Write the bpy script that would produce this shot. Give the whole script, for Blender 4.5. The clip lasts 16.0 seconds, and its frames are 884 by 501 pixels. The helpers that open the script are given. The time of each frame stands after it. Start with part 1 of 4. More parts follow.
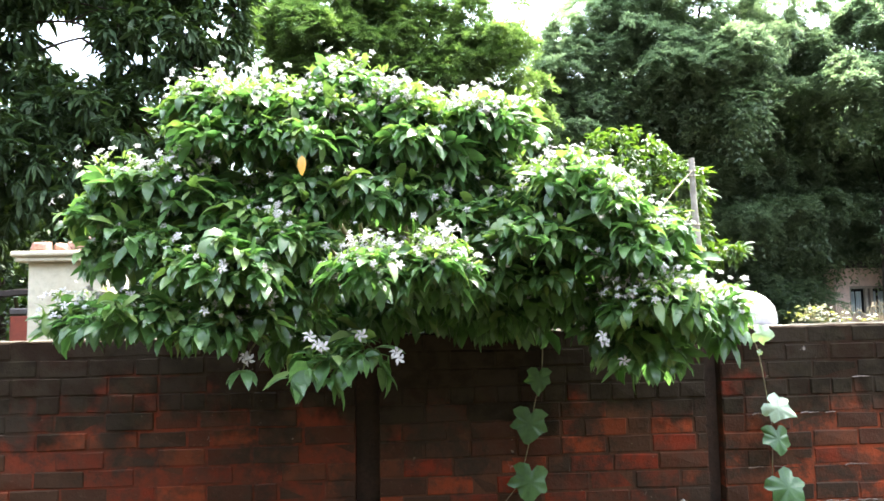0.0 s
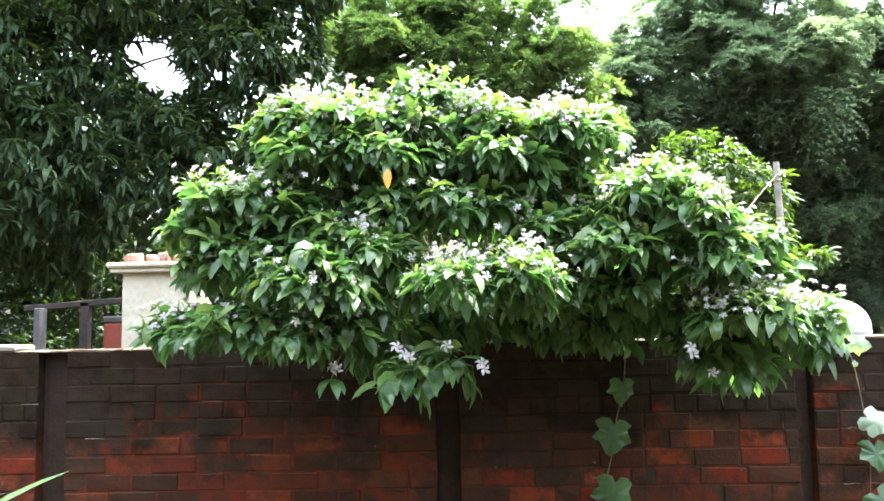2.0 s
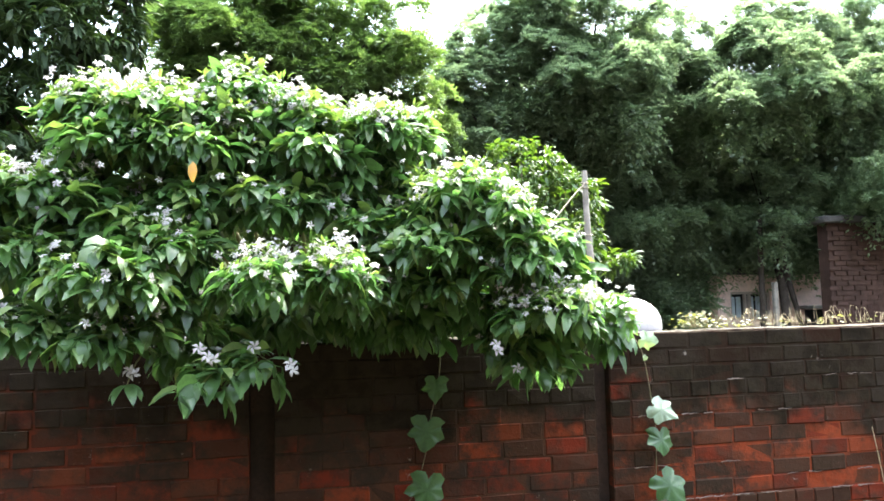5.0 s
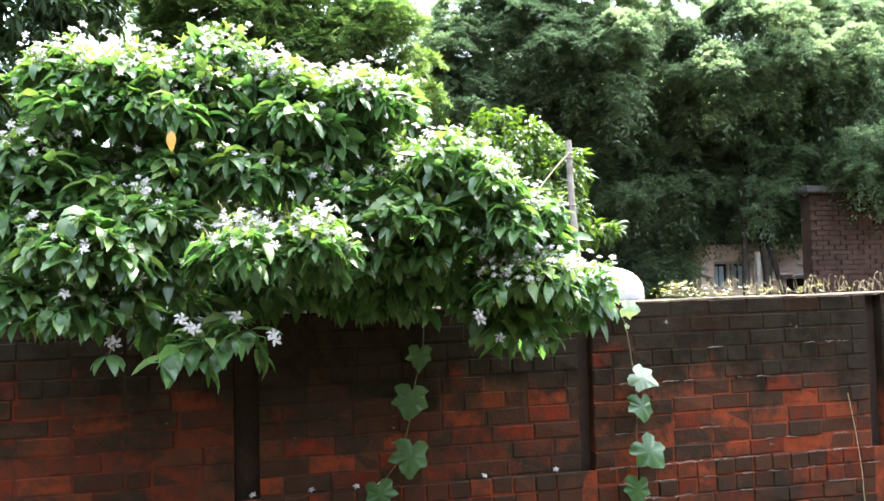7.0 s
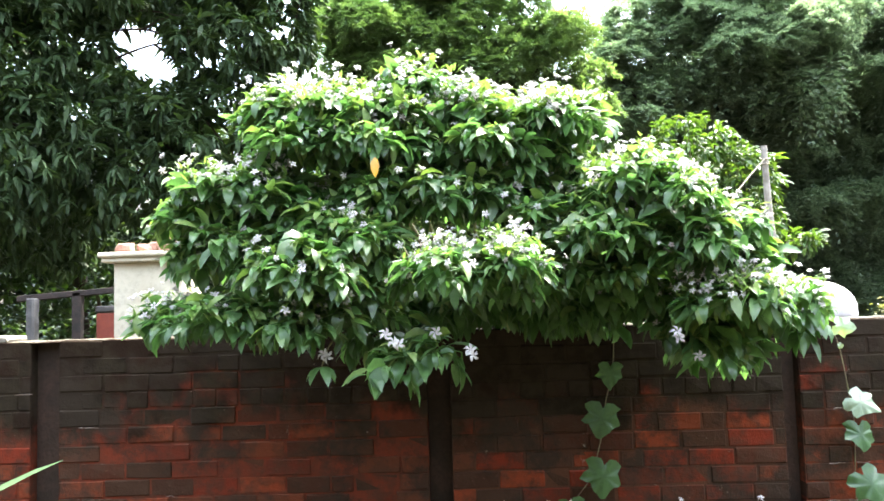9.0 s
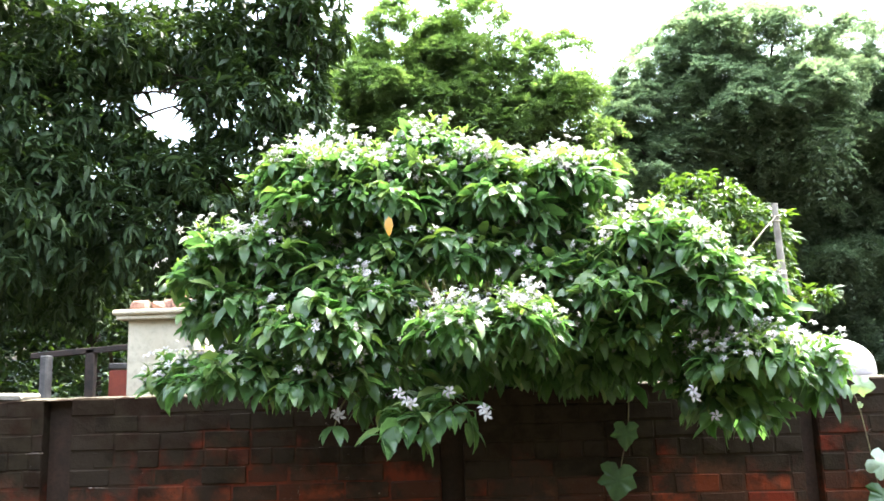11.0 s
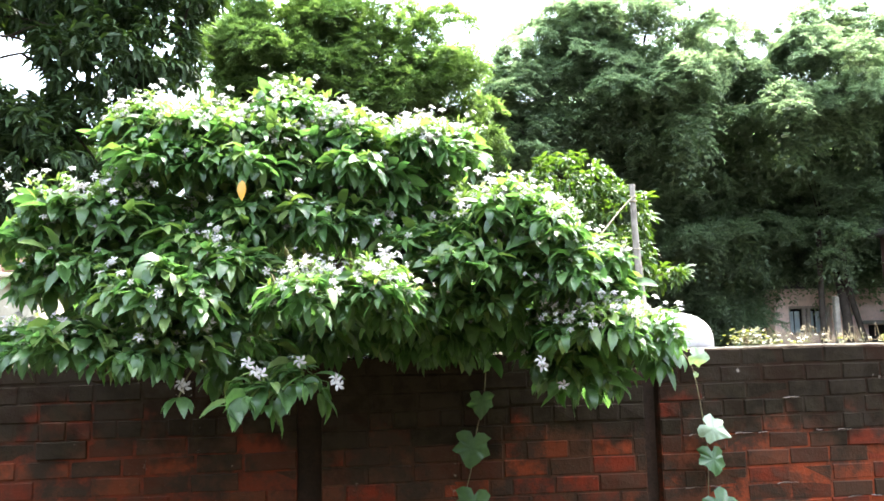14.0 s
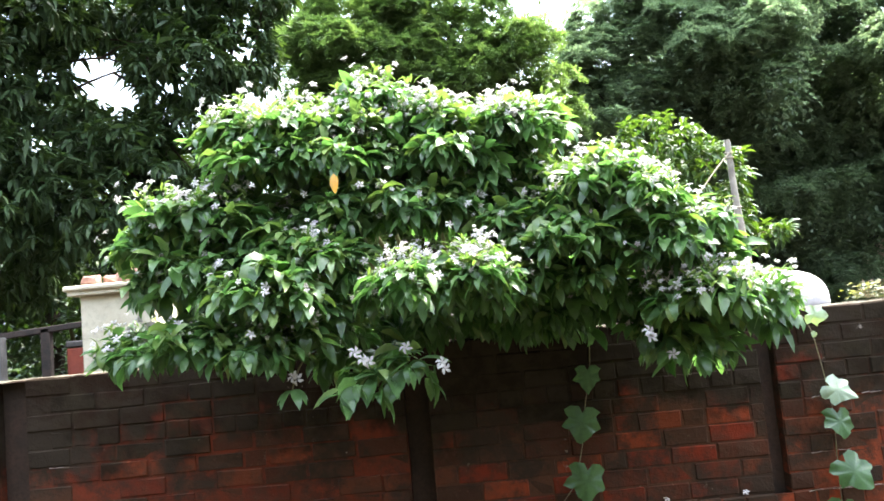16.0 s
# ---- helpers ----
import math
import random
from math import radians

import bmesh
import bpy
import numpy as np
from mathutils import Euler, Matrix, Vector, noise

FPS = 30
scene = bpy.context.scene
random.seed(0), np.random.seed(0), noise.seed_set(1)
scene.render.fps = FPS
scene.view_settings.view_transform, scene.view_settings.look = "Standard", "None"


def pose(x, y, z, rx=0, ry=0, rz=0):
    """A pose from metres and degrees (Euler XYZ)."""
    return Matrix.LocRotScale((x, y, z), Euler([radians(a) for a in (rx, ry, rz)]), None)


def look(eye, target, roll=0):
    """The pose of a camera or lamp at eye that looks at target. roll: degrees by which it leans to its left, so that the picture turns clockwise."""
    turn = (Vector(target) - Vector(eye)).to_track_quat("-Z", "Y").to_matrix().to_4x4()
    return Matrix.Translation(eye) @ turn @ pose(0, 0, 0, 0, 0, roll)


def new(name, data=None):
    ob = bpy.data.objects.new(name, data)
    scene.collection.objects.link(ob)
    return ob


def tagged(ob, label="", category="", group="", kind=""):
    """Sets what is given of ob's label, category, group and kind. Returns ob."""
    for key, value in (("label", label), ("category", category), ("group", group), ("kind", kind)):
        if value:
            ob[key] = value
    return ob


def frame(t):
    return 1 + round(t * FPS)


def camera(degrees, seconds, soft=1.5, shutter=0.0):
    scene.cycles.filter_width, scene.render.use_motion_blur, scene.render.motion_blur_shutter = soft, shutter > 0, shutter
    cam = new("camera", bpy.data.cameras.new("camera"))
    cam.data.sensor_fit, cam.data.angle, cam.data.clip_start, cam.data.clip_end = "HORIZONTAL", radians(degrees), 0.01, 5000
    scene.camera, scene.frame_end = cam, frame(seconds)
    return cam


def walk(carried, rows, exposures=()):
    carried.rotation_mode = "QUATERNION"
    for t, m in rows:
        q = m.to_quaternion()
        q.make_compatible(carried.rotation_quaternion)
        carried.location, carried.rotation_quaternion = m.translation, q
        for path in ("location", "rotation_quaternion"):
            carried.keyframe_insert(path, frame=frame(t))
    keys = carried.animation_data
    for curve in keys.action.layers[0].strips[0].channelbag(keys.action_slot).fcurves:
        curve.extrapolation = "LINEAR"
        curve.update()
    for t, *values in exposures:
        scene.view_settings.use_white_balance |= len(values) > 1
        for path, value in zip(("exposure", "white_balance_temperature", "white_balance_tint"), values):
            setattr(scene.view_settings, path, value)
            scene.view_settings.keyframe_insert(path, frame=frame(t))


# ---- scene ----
cam = camera(63.2, 16.0, 1.6)
PATH = [
    (0, (-0.345, -0.587, 1.595), (-0.231, 1.404, 1.755), -1.1),
    (0.5, (-0.391, -0.568, 1.617), (-0.327, 1.426, 1.76), -1.0),
    (1, (-0.438, -0.587, 1.63), (-0.465, 1.409, 1.766), -0.5),
    (1.5, (-0.465, -0.612, 1.624), (-0.57, 1.38, 1.768), -1.1),
    (2, (-0.427, -0.605, 1.617), (-0.488, 1.386, 1.795), -1.1),
    (2.5, (-0.389, -0.623, 1.61), (-0.335, 1.368, 1.793), -1.2),
    (3, (-0.369, -0.632, 1.625), (-0.211, 1.354, 1.804), -1.2),
    (3.5, (-0.358, -0.61, 1.628), (-0.132, 1.369, 1.801), -1.1),
    (4, (-0.351, -0.612, 1.623), (-0.056, 1.359, 1.797), -0.7),
    (4.5, (-0.335, -0.606, 1.617), (-0.02, 1.361, 1.791), -1.3),
    (5, (-0.314, -0.602, 1.612), (0.062, 1.355, 1.781), -1.4),
    (7.3, (-0.298, -0.604, 1.61), (0.113, 1.352, 1.684), -1.5),
    (7.5, (-0.301, -0.607, 1.611), (0.08, 1.355, 1.681), -1.5),
    (8, (-0.345, -0.604, 1.61), (-0.119, 1.381, 1.699), -1.9),
    (8.1, (-0.345, -0.59, 1.607), (-0.153, 1.398, 1.718), -2.9),
    (8.5, (-0.39, -0.625, 1.616), (-0.341, 1.371, 1.726), -2.2),
    (9, (-0.399, -0.624, 1.625), (-0.447, 1.371, 1.761), -1.7),
    (9.2, (-0.417, -0.64, 1.625), (-0.484, 1.353, 1.785), -1.4),
    (11.3, (-0.4, -0.645, 1.639), (-0.473, 1.332, 1.934), -1.7),
    (11.5, (-0.39, -0.639, 1.641), (-0.396, 1.339, 1.936), -1.5),
    (12, (-0.35, -0.631, 1.64), (-0.229, 1.349, 1.899), -1.5),
    (12.5, (-0.313, -0.607, 1.637), (-0.082, 1.367, 1.855), -1.4),
    (13, (-0.292, -0.603, 1.626), (0.004, 1.365, 1.816), -1.8),
    (13.5, (-0.297, -0.614, 1.616), (-0.051, 1.361, 1.813), -1.2),
    (14, (-0.294, -0.613, 1.62), (-0.053, 1.361, 1.829), -1.2),
    (14.5, (-0.297, -0.601, 1.622), (-0.099, 1.378, 1.833), -4.0),
    (15, (-0.299, -0.601, 1.635), (-0.132, 1.382, 1.831), -5.2),
    (15.5, (-0.317, -0.603, 1.632), (-0.209, 1.386, 1.818), -5.7),
    (16, (-0.336, -0.587, 1.626), (-0.331, 1.406, 1.791), -5.3),
]
EXPOSURES = [(0, 2.96), (1, 2.98), (2, 3.01), (2.5, 3.05), (3.5, 2.92), (4.5, 2.86), (7.5, 2.92), (8.5, 3.07), (9, 3.05), (11.5, 2.90), (12.5, 2.96), (14, 2.98), (14.5, 3.04), (15.5, 2.84), (16, 2.80)]
walk(cam, [(t, look(eye, target, roll)) for t, eye, target, roll in PATH], [(t, stops, 6600, 10) for t, stops in EXPOSURES])

# ---- world and light ----
SUN_EL, SUN_AZ = 66.0, 50.0       # height above the horizon; turn from +y towards +x
world = bpy.data.worlds.new("sky")
scene.world = world
world.use_nodes = True
wn, wl = world.node_tree.nodes, world.node_tree.links
sky = wn.new("ShaderNodeTexSky")
sky.sky_type, sky.sun_disc = "NISHITA", False
sky.sun_elevation, sky.sun_rotation = radians(SUN_EL), radians(SUN_AZ)
sky.air_density, sky.dust_density, sky.ozone_density = 1.1, 1.6, 0.6
# milky sky, steeper than standard overcast: dimmed at the horizon, brighter overhead for fill
up_z = wn.new("ShaderNodeSeparateXYZ")
wl.new(wn.new("ShaderNodeTexCoord").outputs["Generated"], up_z.inputs[0])
veil = wn.new("ShaderNodeMapRange")
wl.new(up_z.outputs["Z"], veil.inputs["Value"])
for slot, v in zip((1, 2, 3, 4), (0.1, 1.0, 0.08, 1.3)):
    veil.inputs[slot].default_value = v
cloud = wn.new("ShaderNodeVectorMath")
cloud.operation = "SCALE"
milky = wn.new("ShaderNodeHueSaturation")
milky.inputs["Saturation"].default_value = 0.65
wl.new(sky.outputs["Color"], milky.inputs["Color"])
wl.new(milky.outputs["Color"], cloud.inputs[0])
wl.new(veil.outputs["Result"], cloud.inputs["Scale"])
wl.new(cloud.outputs["Vector"], wn["Background"].inputs["Color"])
wn["Background"].inputs["Strength"].default_value = 0.43
sun_data = bpy.data.lights.new("sun", "SUN")
sun_data.energy, sun_data.angle, sun_data.color = 2.6, radians(1.0), (1.0, 0.96, 0.88)
sun = new("sun", sun_data)
sun_from = Vector((math.sin(radians(SUN_AZ)) * math.cos(radians(SUN_EL)), math.cos(radians(SUN_AZ)) * math.cos(radians(SUN_EL)), math.sin(radians(SUN_EL))))
sun.matrix_world = look(sun_from * 40, (0, 0, 0))

rng = np.random.default_rng(7)
rnd = random.Random(3)


# ---- materials ----
def nodes_of(name):
    m = bpy.data.materials.new(name)
    m.use_nodes = True
    t = m.node_tree
    return m, t.nodes, t.links, t.nodes["Principled BSDF"]


def mix_rgb(n, l, fac, a, b, mode="MIX"):
    k = n.new("ShaderNodeMix")
    k.data_type, k.blend_type = "RGBA", mode
    for sock, v in ((k.inputs[0], fac), (k.inputs[6], a), (k.inputs[7], b)):
        if isinstance(v, bpy.types.NodeSocket):
            l.new(v, sock)
        else:
            sock.default_value = v if isinstance(v, float) else (*v, 1.0)
    return k.outputs[2]


def noise_of(n, l, coord, scale, detail=4.0, rough=0.6):
    k = n.new("ShaderNodeTexNoise")
    k.inputs["Scale"].default_value, k.inputs["Detail"].default_value, k.inputs["Roughness"].default_value = scale, detail, rough
    l.new(coord, k.inputs["Vector"])
    return k.outputs["Fac"]


def ramp(n, l, fac, lo, hi, a=0.0, b=1.0):
    k = n.new("ShaderNodeMapRange")
    k.interpolation_type = "SMOOTHSTEP"
    l.new(fac, k.inputs["Value"])
    for i, v in zip((1, 2, 3, 4), (lo, hi, a, b)):
        k.inputs[i].default_value = v
    return k.outputs["Result"]


def math_of(n, l, op, a, b):
    k = n.new("ShaderNodeMath")
    k.operation = op
    for sock, v in zip(k.inputs, (a, b)):
        if isinstance(v, bpy.types.NodeSocket):
            l.new(v, sock)
        else:
            sock.default_value = v
    return k.outputs[0]


def bump_of(n, l, p, height, strength, distance):
    k = n.new("ShaderNodeBump")
    k.inputs["Strength"].default_value, k.inputs["Distance"].default_value = strength, distance
    l.new(height, k.inputs["Height"])
    l.new(k.outputs["Normal"], p.inputs["Normal"])


def plain(name, a, b, scale, rough=0.8, metal=0.0, bump=0.3, depth=0.004, stain=None, stain_amount=0.5):
    """Two colours blended by coarse and fine noise, with fine relief and an optional blotchy stain."""
    m, n, l, p = nodes_of(name)
    pos = n.new("ShaderNodeNewGeometry").outputs["Position"]
    coarse, fine = noise_of(n, l, pos, scale), noise_of(n, l, pos, scale * 9, 6)
    col = mix_rgb(n, l, ramp(n, l, coarse, 0.35, 0.65), a, b)
    col = mix_rgb(n, l, ramp(n, l, fine, 0.4, 0.75, 0.0, 0.5), col, tuple(0.55 * v for v in a))
    if stain:
        col = mix_rgb(n, l, ramp(n, l, noise_of(n, l, pos, scale * 0.45, 5, 0.7), 0.5, 0.68, 0.0, stain_amount), col, stain)
    l.new(col, p.inputs["Base Color"])
    p.inputs["Roughness"].default_value, p.inputs["Metallic"].default_value = rough, metal
    p.inputs["Specular IOR Level"].default_value = 0.15 if rough > 0.8 else 0.4
    bump_of(n, l, p, fine, bump, depth)
    return m


def leafy(name, a, b, through_light=0.35, rough=0.35, glow=(1.5, 1.6, 0.5), spec=0.5, coat=0.0):
    """Leaf: colour varies from leaf to leaf and across the blade; light comes through it."""
    m, n, l, p = nodes_of(name)
    geo = n.new("ShaderNodeNewGeometry")
    isl, pos = geo.outputs["Random Per Island"], geo.outputs["Position"]
    col = mix_rgb(n, l, isl, a, b)
    blotch = noise_of(n, l, pos, 30.0, 3)
    col = mix_rgb(n, l, ramp(n, l, blotch, 0.35, 0.7, 0.0, 0.45), col, tuple(0.6 * v for v in a))
    l.new(col, p.inputs["Base Color"])
    p.inputs["Roughness"].default_value = rough
    p.inputs["Specular IOR Level"].default_value = spec
    bump_of(n, l, p, noise_of(n, l, pos, 90.0, 2), 0.25, 0.003)
    tr = n.new("ShaderNodeBsdfTranslucent")
    l.new(mix_rgb(n, l, 1.0, col, glow, "MULTIPLY"), tr.inputs["Color"])
    mixer = n.new("ShaderNodeMixShader")
    mixer.inputs[0].default_value = through_light
    l.new(p.outputs[0], mixer.inputs[1])
    l.new(tr.outputs[0], mixer.inputs[2])
    l.new(mixer.outputs[0], n["Material Output"].inputs["Surface"])
    return m


def brick_material(name, share=1.0):
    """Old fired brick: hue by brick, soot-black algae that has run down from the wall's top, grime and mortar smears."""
    m, n, l, p = nodes_of(name)
    pos = n.new("ShaderNodeNewGeometry").outputs["Position"]
    one = n.new("ShaderNodeObjectInfo").outputs["Random"]
    isl = math_of(n, l, "FRACT", math_of(n, l, "ADD", one, n.new("ShaderNodeNewGeometry").outputs["Random Per Island"]), 0.0)
    cr = n.new("ShaderNodeValToRGB")
    l.new(isl, cr.inputs[0])
    e = cr.color_ramp.elements
    e[0].position, e[0].color = 0.0, (0.055, 0.030, 0.018, 1)
    e[1].position, e[1].color = 1.0, (0.050, 0.032, 0.019, 1)
    for at, c in ((0.16, (0.10, 0.032, 0.016)), (0.30, (0.23, 0.036, 0.016)), (0.42, (0.15, 0.032, 0.016)), (0.52, (0.062, 0.032, 0.018)), (0.66, (0.11, 0.046, 0.024)), (0.78, (0.32, 0.060, 0.022)), (0.88, (0.13, 0.045, 0.022))):
        k = e.new(at)
        k.color = (*c, 1)
    for k in e:
        k.color = (*(share * v for v in k.color[:3]), 1)
    fine, mid = noise_of(n, l, pos, 70.0, 6), noise_of(n, l, pos, 12.0, 5)
    col = mix_rgb(n, l, ramp(n, l, mid, 0.38, 0.68, 0.0, 0.75), cr.outputs[0], (0.040, 0.021, 0.0125))
    col = mix_rgb(n, l, ramp(n, l, fine, 0.6, 0.76, 0.0, 0.3), col, (0.15, 0.08, 0.055))
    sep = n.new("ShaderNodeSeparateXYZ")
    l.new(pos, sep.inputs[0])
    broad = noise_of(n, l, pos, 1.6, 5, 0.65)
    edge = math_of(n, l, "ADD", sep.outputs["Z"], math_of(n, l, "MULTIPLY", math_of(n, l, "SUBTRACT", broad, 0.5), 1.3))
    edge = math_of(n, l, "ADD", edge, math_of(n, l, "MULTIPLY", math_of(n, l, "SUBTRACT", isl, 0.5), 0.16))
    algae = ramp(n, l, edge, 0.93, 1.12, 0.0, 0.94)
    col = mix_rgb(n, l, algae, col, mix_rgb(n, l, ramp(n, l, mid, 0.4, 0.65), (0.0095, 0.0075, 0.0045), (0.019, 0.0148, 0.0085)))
    spots = noise_of(n, l, pos, 3.5, 6, 0.7)
    col = mix_rgb(n, l, ramp(n, l, spots, 0.48, 0.62, 0.0, 0.85), col, (0.022, 0.016, 0.0105))
    crust = noise_of(n, l, pos, 9.0, 6, 0.75)
    col = mix_rgb(n, l, ramp(n, l, crust, 0.66, 0.72, 0.0, 0.7), col, (0.26, 0.22, 0.18))
    l.new(col, p.inputs["Base Color"])
    p.inputs["Roughness"].default_value = 0.92
    p.inputs["Specular IOR Level"].default_value = 0.06
    bump_of(n, l, p, math_of(n, l, "ADD", fine, math_of(n, l, "MULTIPLY", mid, 2.0)), 0.4, 0.007)
    return m


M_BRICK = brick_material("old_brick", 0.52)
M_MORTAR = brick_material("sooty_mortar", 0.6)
M_JOINT = plain("dark_joint", (0.022, 0.015, 0.010), (0.036, 0.021, 0.014), 6.0, 0.95, bump=0.6)
M_COPING = plain("lichened_cement", (0.07, 0.06, 0.042), (0.13, 0.115, 0.08), 8.0, 0.9, bump=0.8, depth=0.01, stain=(0.05, 0.042, 0.03), stain_amount=0.8)
M_LIME = plain("lime_mortar", (0.19, 0.15, 0.12), (0.11, 0.085, 0.065), 12.0, 0.95, bump=0.8, depth=0.006)
M_GROUND = plain("earth", (0.06, 0.048, 0.033), (0.044, 0.048, 0.024), 0.7, 0.95, bump=0.6, depth=0.03)
M_BARK = plain("bark", (0.036, 0.028, 0.021), (0.064, 0.05, 0.039), 9.0, 0.95, bump=1.0, depth=0.015)
M_TWIG = plain("green_brown_twig", (0.13, 0.12, 0.05), (0.09, 0.06, 0.035), 20.0, 0.8)
M_POLE = plain("weathered_pole", (0.30, 0.27, 0.22), (0.20, 0.17, 0.14), 10.0, 0.9, bump=0.7, stain=(0.10, 0.085, 0.07))
M_ROPE = plain("rope", (0.35, 0.30, 0.22), (0.25, 0.21, 0.15), 40.0, 0.9)
M_CREAM = plain("cream_paint", (0.49, 0.44, 0.32), (0.44, 0.385, 0.27), 3.0, 0.85, bump=0.2, stain=(0.36, 0.29, 0.19), stain_amount=0.5)
# brick colour darkened to hold the shade of the trees
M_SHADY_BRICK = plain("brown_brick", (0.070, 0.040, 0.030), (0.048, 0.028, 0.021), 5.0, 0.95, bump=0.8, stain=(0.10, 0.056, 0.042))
M_RUBBLE = plain("broken_brick", (0.34, 0.21, 0.16), (0.24, 0.13, 0.10), 25.0, 0.95, bump=0.9)
M_WHITE = plain("white_paint", (0.46, 0.43, 0.415), (0.40, 0.37, 0.36), 4.0, 0.55, bump=0.15)
M_PINK = plain("pink_plaster", (0.80, 0.60, 0.50), (0.72, 0.53, 0.44), 1.2, 0.85, bump=0.3, stain=(0.25, 0.15, 0.12))
M_DARK = plain("near_black", (0.03, 0.03, 0.03), (0.02, 0.02, 0.02), 3.0, 0.9)
M_CURTAIN = plain("pale_curtain", (0.50, 0.58, 0.58), (0.40, 0.48, 0.50), 5.0, 0.8)
M_FRAME = plain("window_paint", (0.42, 0.36, 0.30), (0.34, 0.29, 0.24), 6.0, 0.6)
M_IRON = plain("rusty_iron", (0.028, 0.024, 0.02), (0.045, 0.033, 0.026), 14.0, 0.9)
M_GREYPOST = plain("grey_concrete", (0.28, 0.27, 0.24), (0.20, 0.19, 0.17), 8.0, 0.9, bump=0.6)
M_RED = plain("red_sheet", (0.24, 0.05, 0.025), (0.17, 0.04, 0.025), 4.0, 0.6)
# colour of the unseen sky-blocking wall, kept dark to bounce little light
M_SKY_BLOCK = plain("sky_block_grey", (0.10, 0.095, 0.08), (0.08, 0.074, 0.062), 1.5, 0.9, bump=0.4, stain=(0.06, 0.052, 0.042))
M_DARKPOST = plain("dark_weathered_post", (0.10, 0.095, 0.085), (0.065, 0.06, 0.055), 8.0, 0.95, bump=0.6)
M_STONE = plain("pale_stone", (0.24, 0.22, 0.17), (0.18, 0.16, 0.12), 10.0, 0.9, bump=0.7)
M_STRAW = plain("dry_straw", (0.38, 0.30, 0.17), (0.26, 0.20, 0.11), 30.0, 0.8)
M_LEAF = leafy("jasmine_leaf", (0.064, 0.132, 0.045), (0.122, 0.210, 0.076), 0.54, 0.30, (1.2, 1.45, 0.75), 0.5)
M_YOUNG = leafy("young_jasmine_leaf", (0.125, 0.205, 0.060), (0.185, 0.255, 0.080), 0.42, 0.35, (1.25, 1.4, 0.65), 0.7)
M_OLDLEAF = leafy("yellowed_leaf", (0.50, 0.27, 0.02), (0.42, 0.20, 0.015), 0.4, 0.45, (1.2, 1.1, 0.8))
M_PETAL = leafy("white_petal", (0.42, 0.39, 0.355), (0.50, 0.47, 0.43), 0.3, 0.5, (1.0, 1.0, 0.95))
# haze is put into the neem leaf colour as extra blue
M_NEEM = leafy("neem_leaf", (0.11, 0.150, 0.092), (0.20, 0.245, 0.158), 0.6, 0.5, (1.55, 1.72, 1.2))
# backlight is put into this yellower copy of the neem leaf
M_NEEM_BACKLIT = leafy("backlit_neem_leaf", (0.125, 0.19, 0.08), (0.18, 0.25, 0.11), 0.5, 0.5, (1.3, 1.45, 0.6))
M_MANGO = leafy("mango_leaf", (0.030, 0.056, 0.022), (0.058, 0.095, 0.038), 0.28, 0.5, spec=0.25)
M_SAPLING = leafy("sapling_leaf", (0.045, 0.095, 0.022), (0.095, 0.15, 0.034), 0.4, 0.4)
M_HEDGE = leafy("hedge_leaf", (0.03, 0.068, 0.016), (0.065, 0.11, 0.026), 0.35, 0.45)
M_FAR = leafy("far_foliage", (0.02, 0.04, 0.014), (0.04, 0.07, 0.02), 0.25, 0.6)
# creeper green, darkened so leaves under the bush read as shaded
M_VINE = leafy("vine_leaf", (0.027, 0.078, 0.016), (0.044, 0.102, 0.024), 0.35, 0.4)
# same leaf with sunlight put into a paler colour
M_VINE_PALE_LIT = leafy("pale_sunlit_vine_leaf", (0.20, 0.27, 0.17), (0.24, 0.31, 0.2), 0.35, 0.4)
M_DRYLEAF = leafy("dry_small_leaf", (0.14, 0.145, 0.07), (0.21, 0.205, 0.11), 0.35, 0.5)
M_BLADE = leafy("grass_blade", (0.10, 0.18, 0.055), (0.13, 0.22, 0.075), 0.4, 0.4)


# ---- mesh helpers ----
def link_mesh(name, me, mats, parent=None, label=""):
    for m in mats if isinstance(mats, (list, tuple)) else [mats]:
        if m.name not in me.materials:
            me.materials.append(m)
    ob = new(name, me)
    if parent:
        ob.parent = parent
    return tagged(ob, label)


def quads(name, verts, faces, mats, parent=None, label="", slots=None, smooth=True):
    """A mesh of quads from arrays."""
    verts, faces = np.asarray(verts, np.float32), np.asarray(faces, np.int32)
    me = bpy.data.meshes.new(name)
    me.vertices.add(len(verts))
    me.vertices.foreach_set("co", verts.ravel())
    me.loops.add(faces.size)
    me.loops.foreach_set("vertex_index", faces.ravel())
    me.polygons.add(len(faces))
    me.polygons.foreach_set("loop_start", np.arange(len(faces), dtype=np.int32) * 4)
    if slots is not None:
        me.polygons.foreach_set("material_index", np.asarray(slots, np.int32))
    me.polygons.foreach_set("use_smooth", np.full(len(faces), smooth))
    me.update(calc_edges=True)
    return link_mesh(name, me, mats, parent, label)


def part(name, bm, material, parent=None, label="", smooth=False):
    me = bpy.data.meshes.new(name)
    bm.to_mesh(me)
    bm.free()
    if smooth:
        me.polygons.foreach_set("use_smooth", np.ones(len(me.polygons), bool))
    return link_mesh(name, me, material, parent, label)


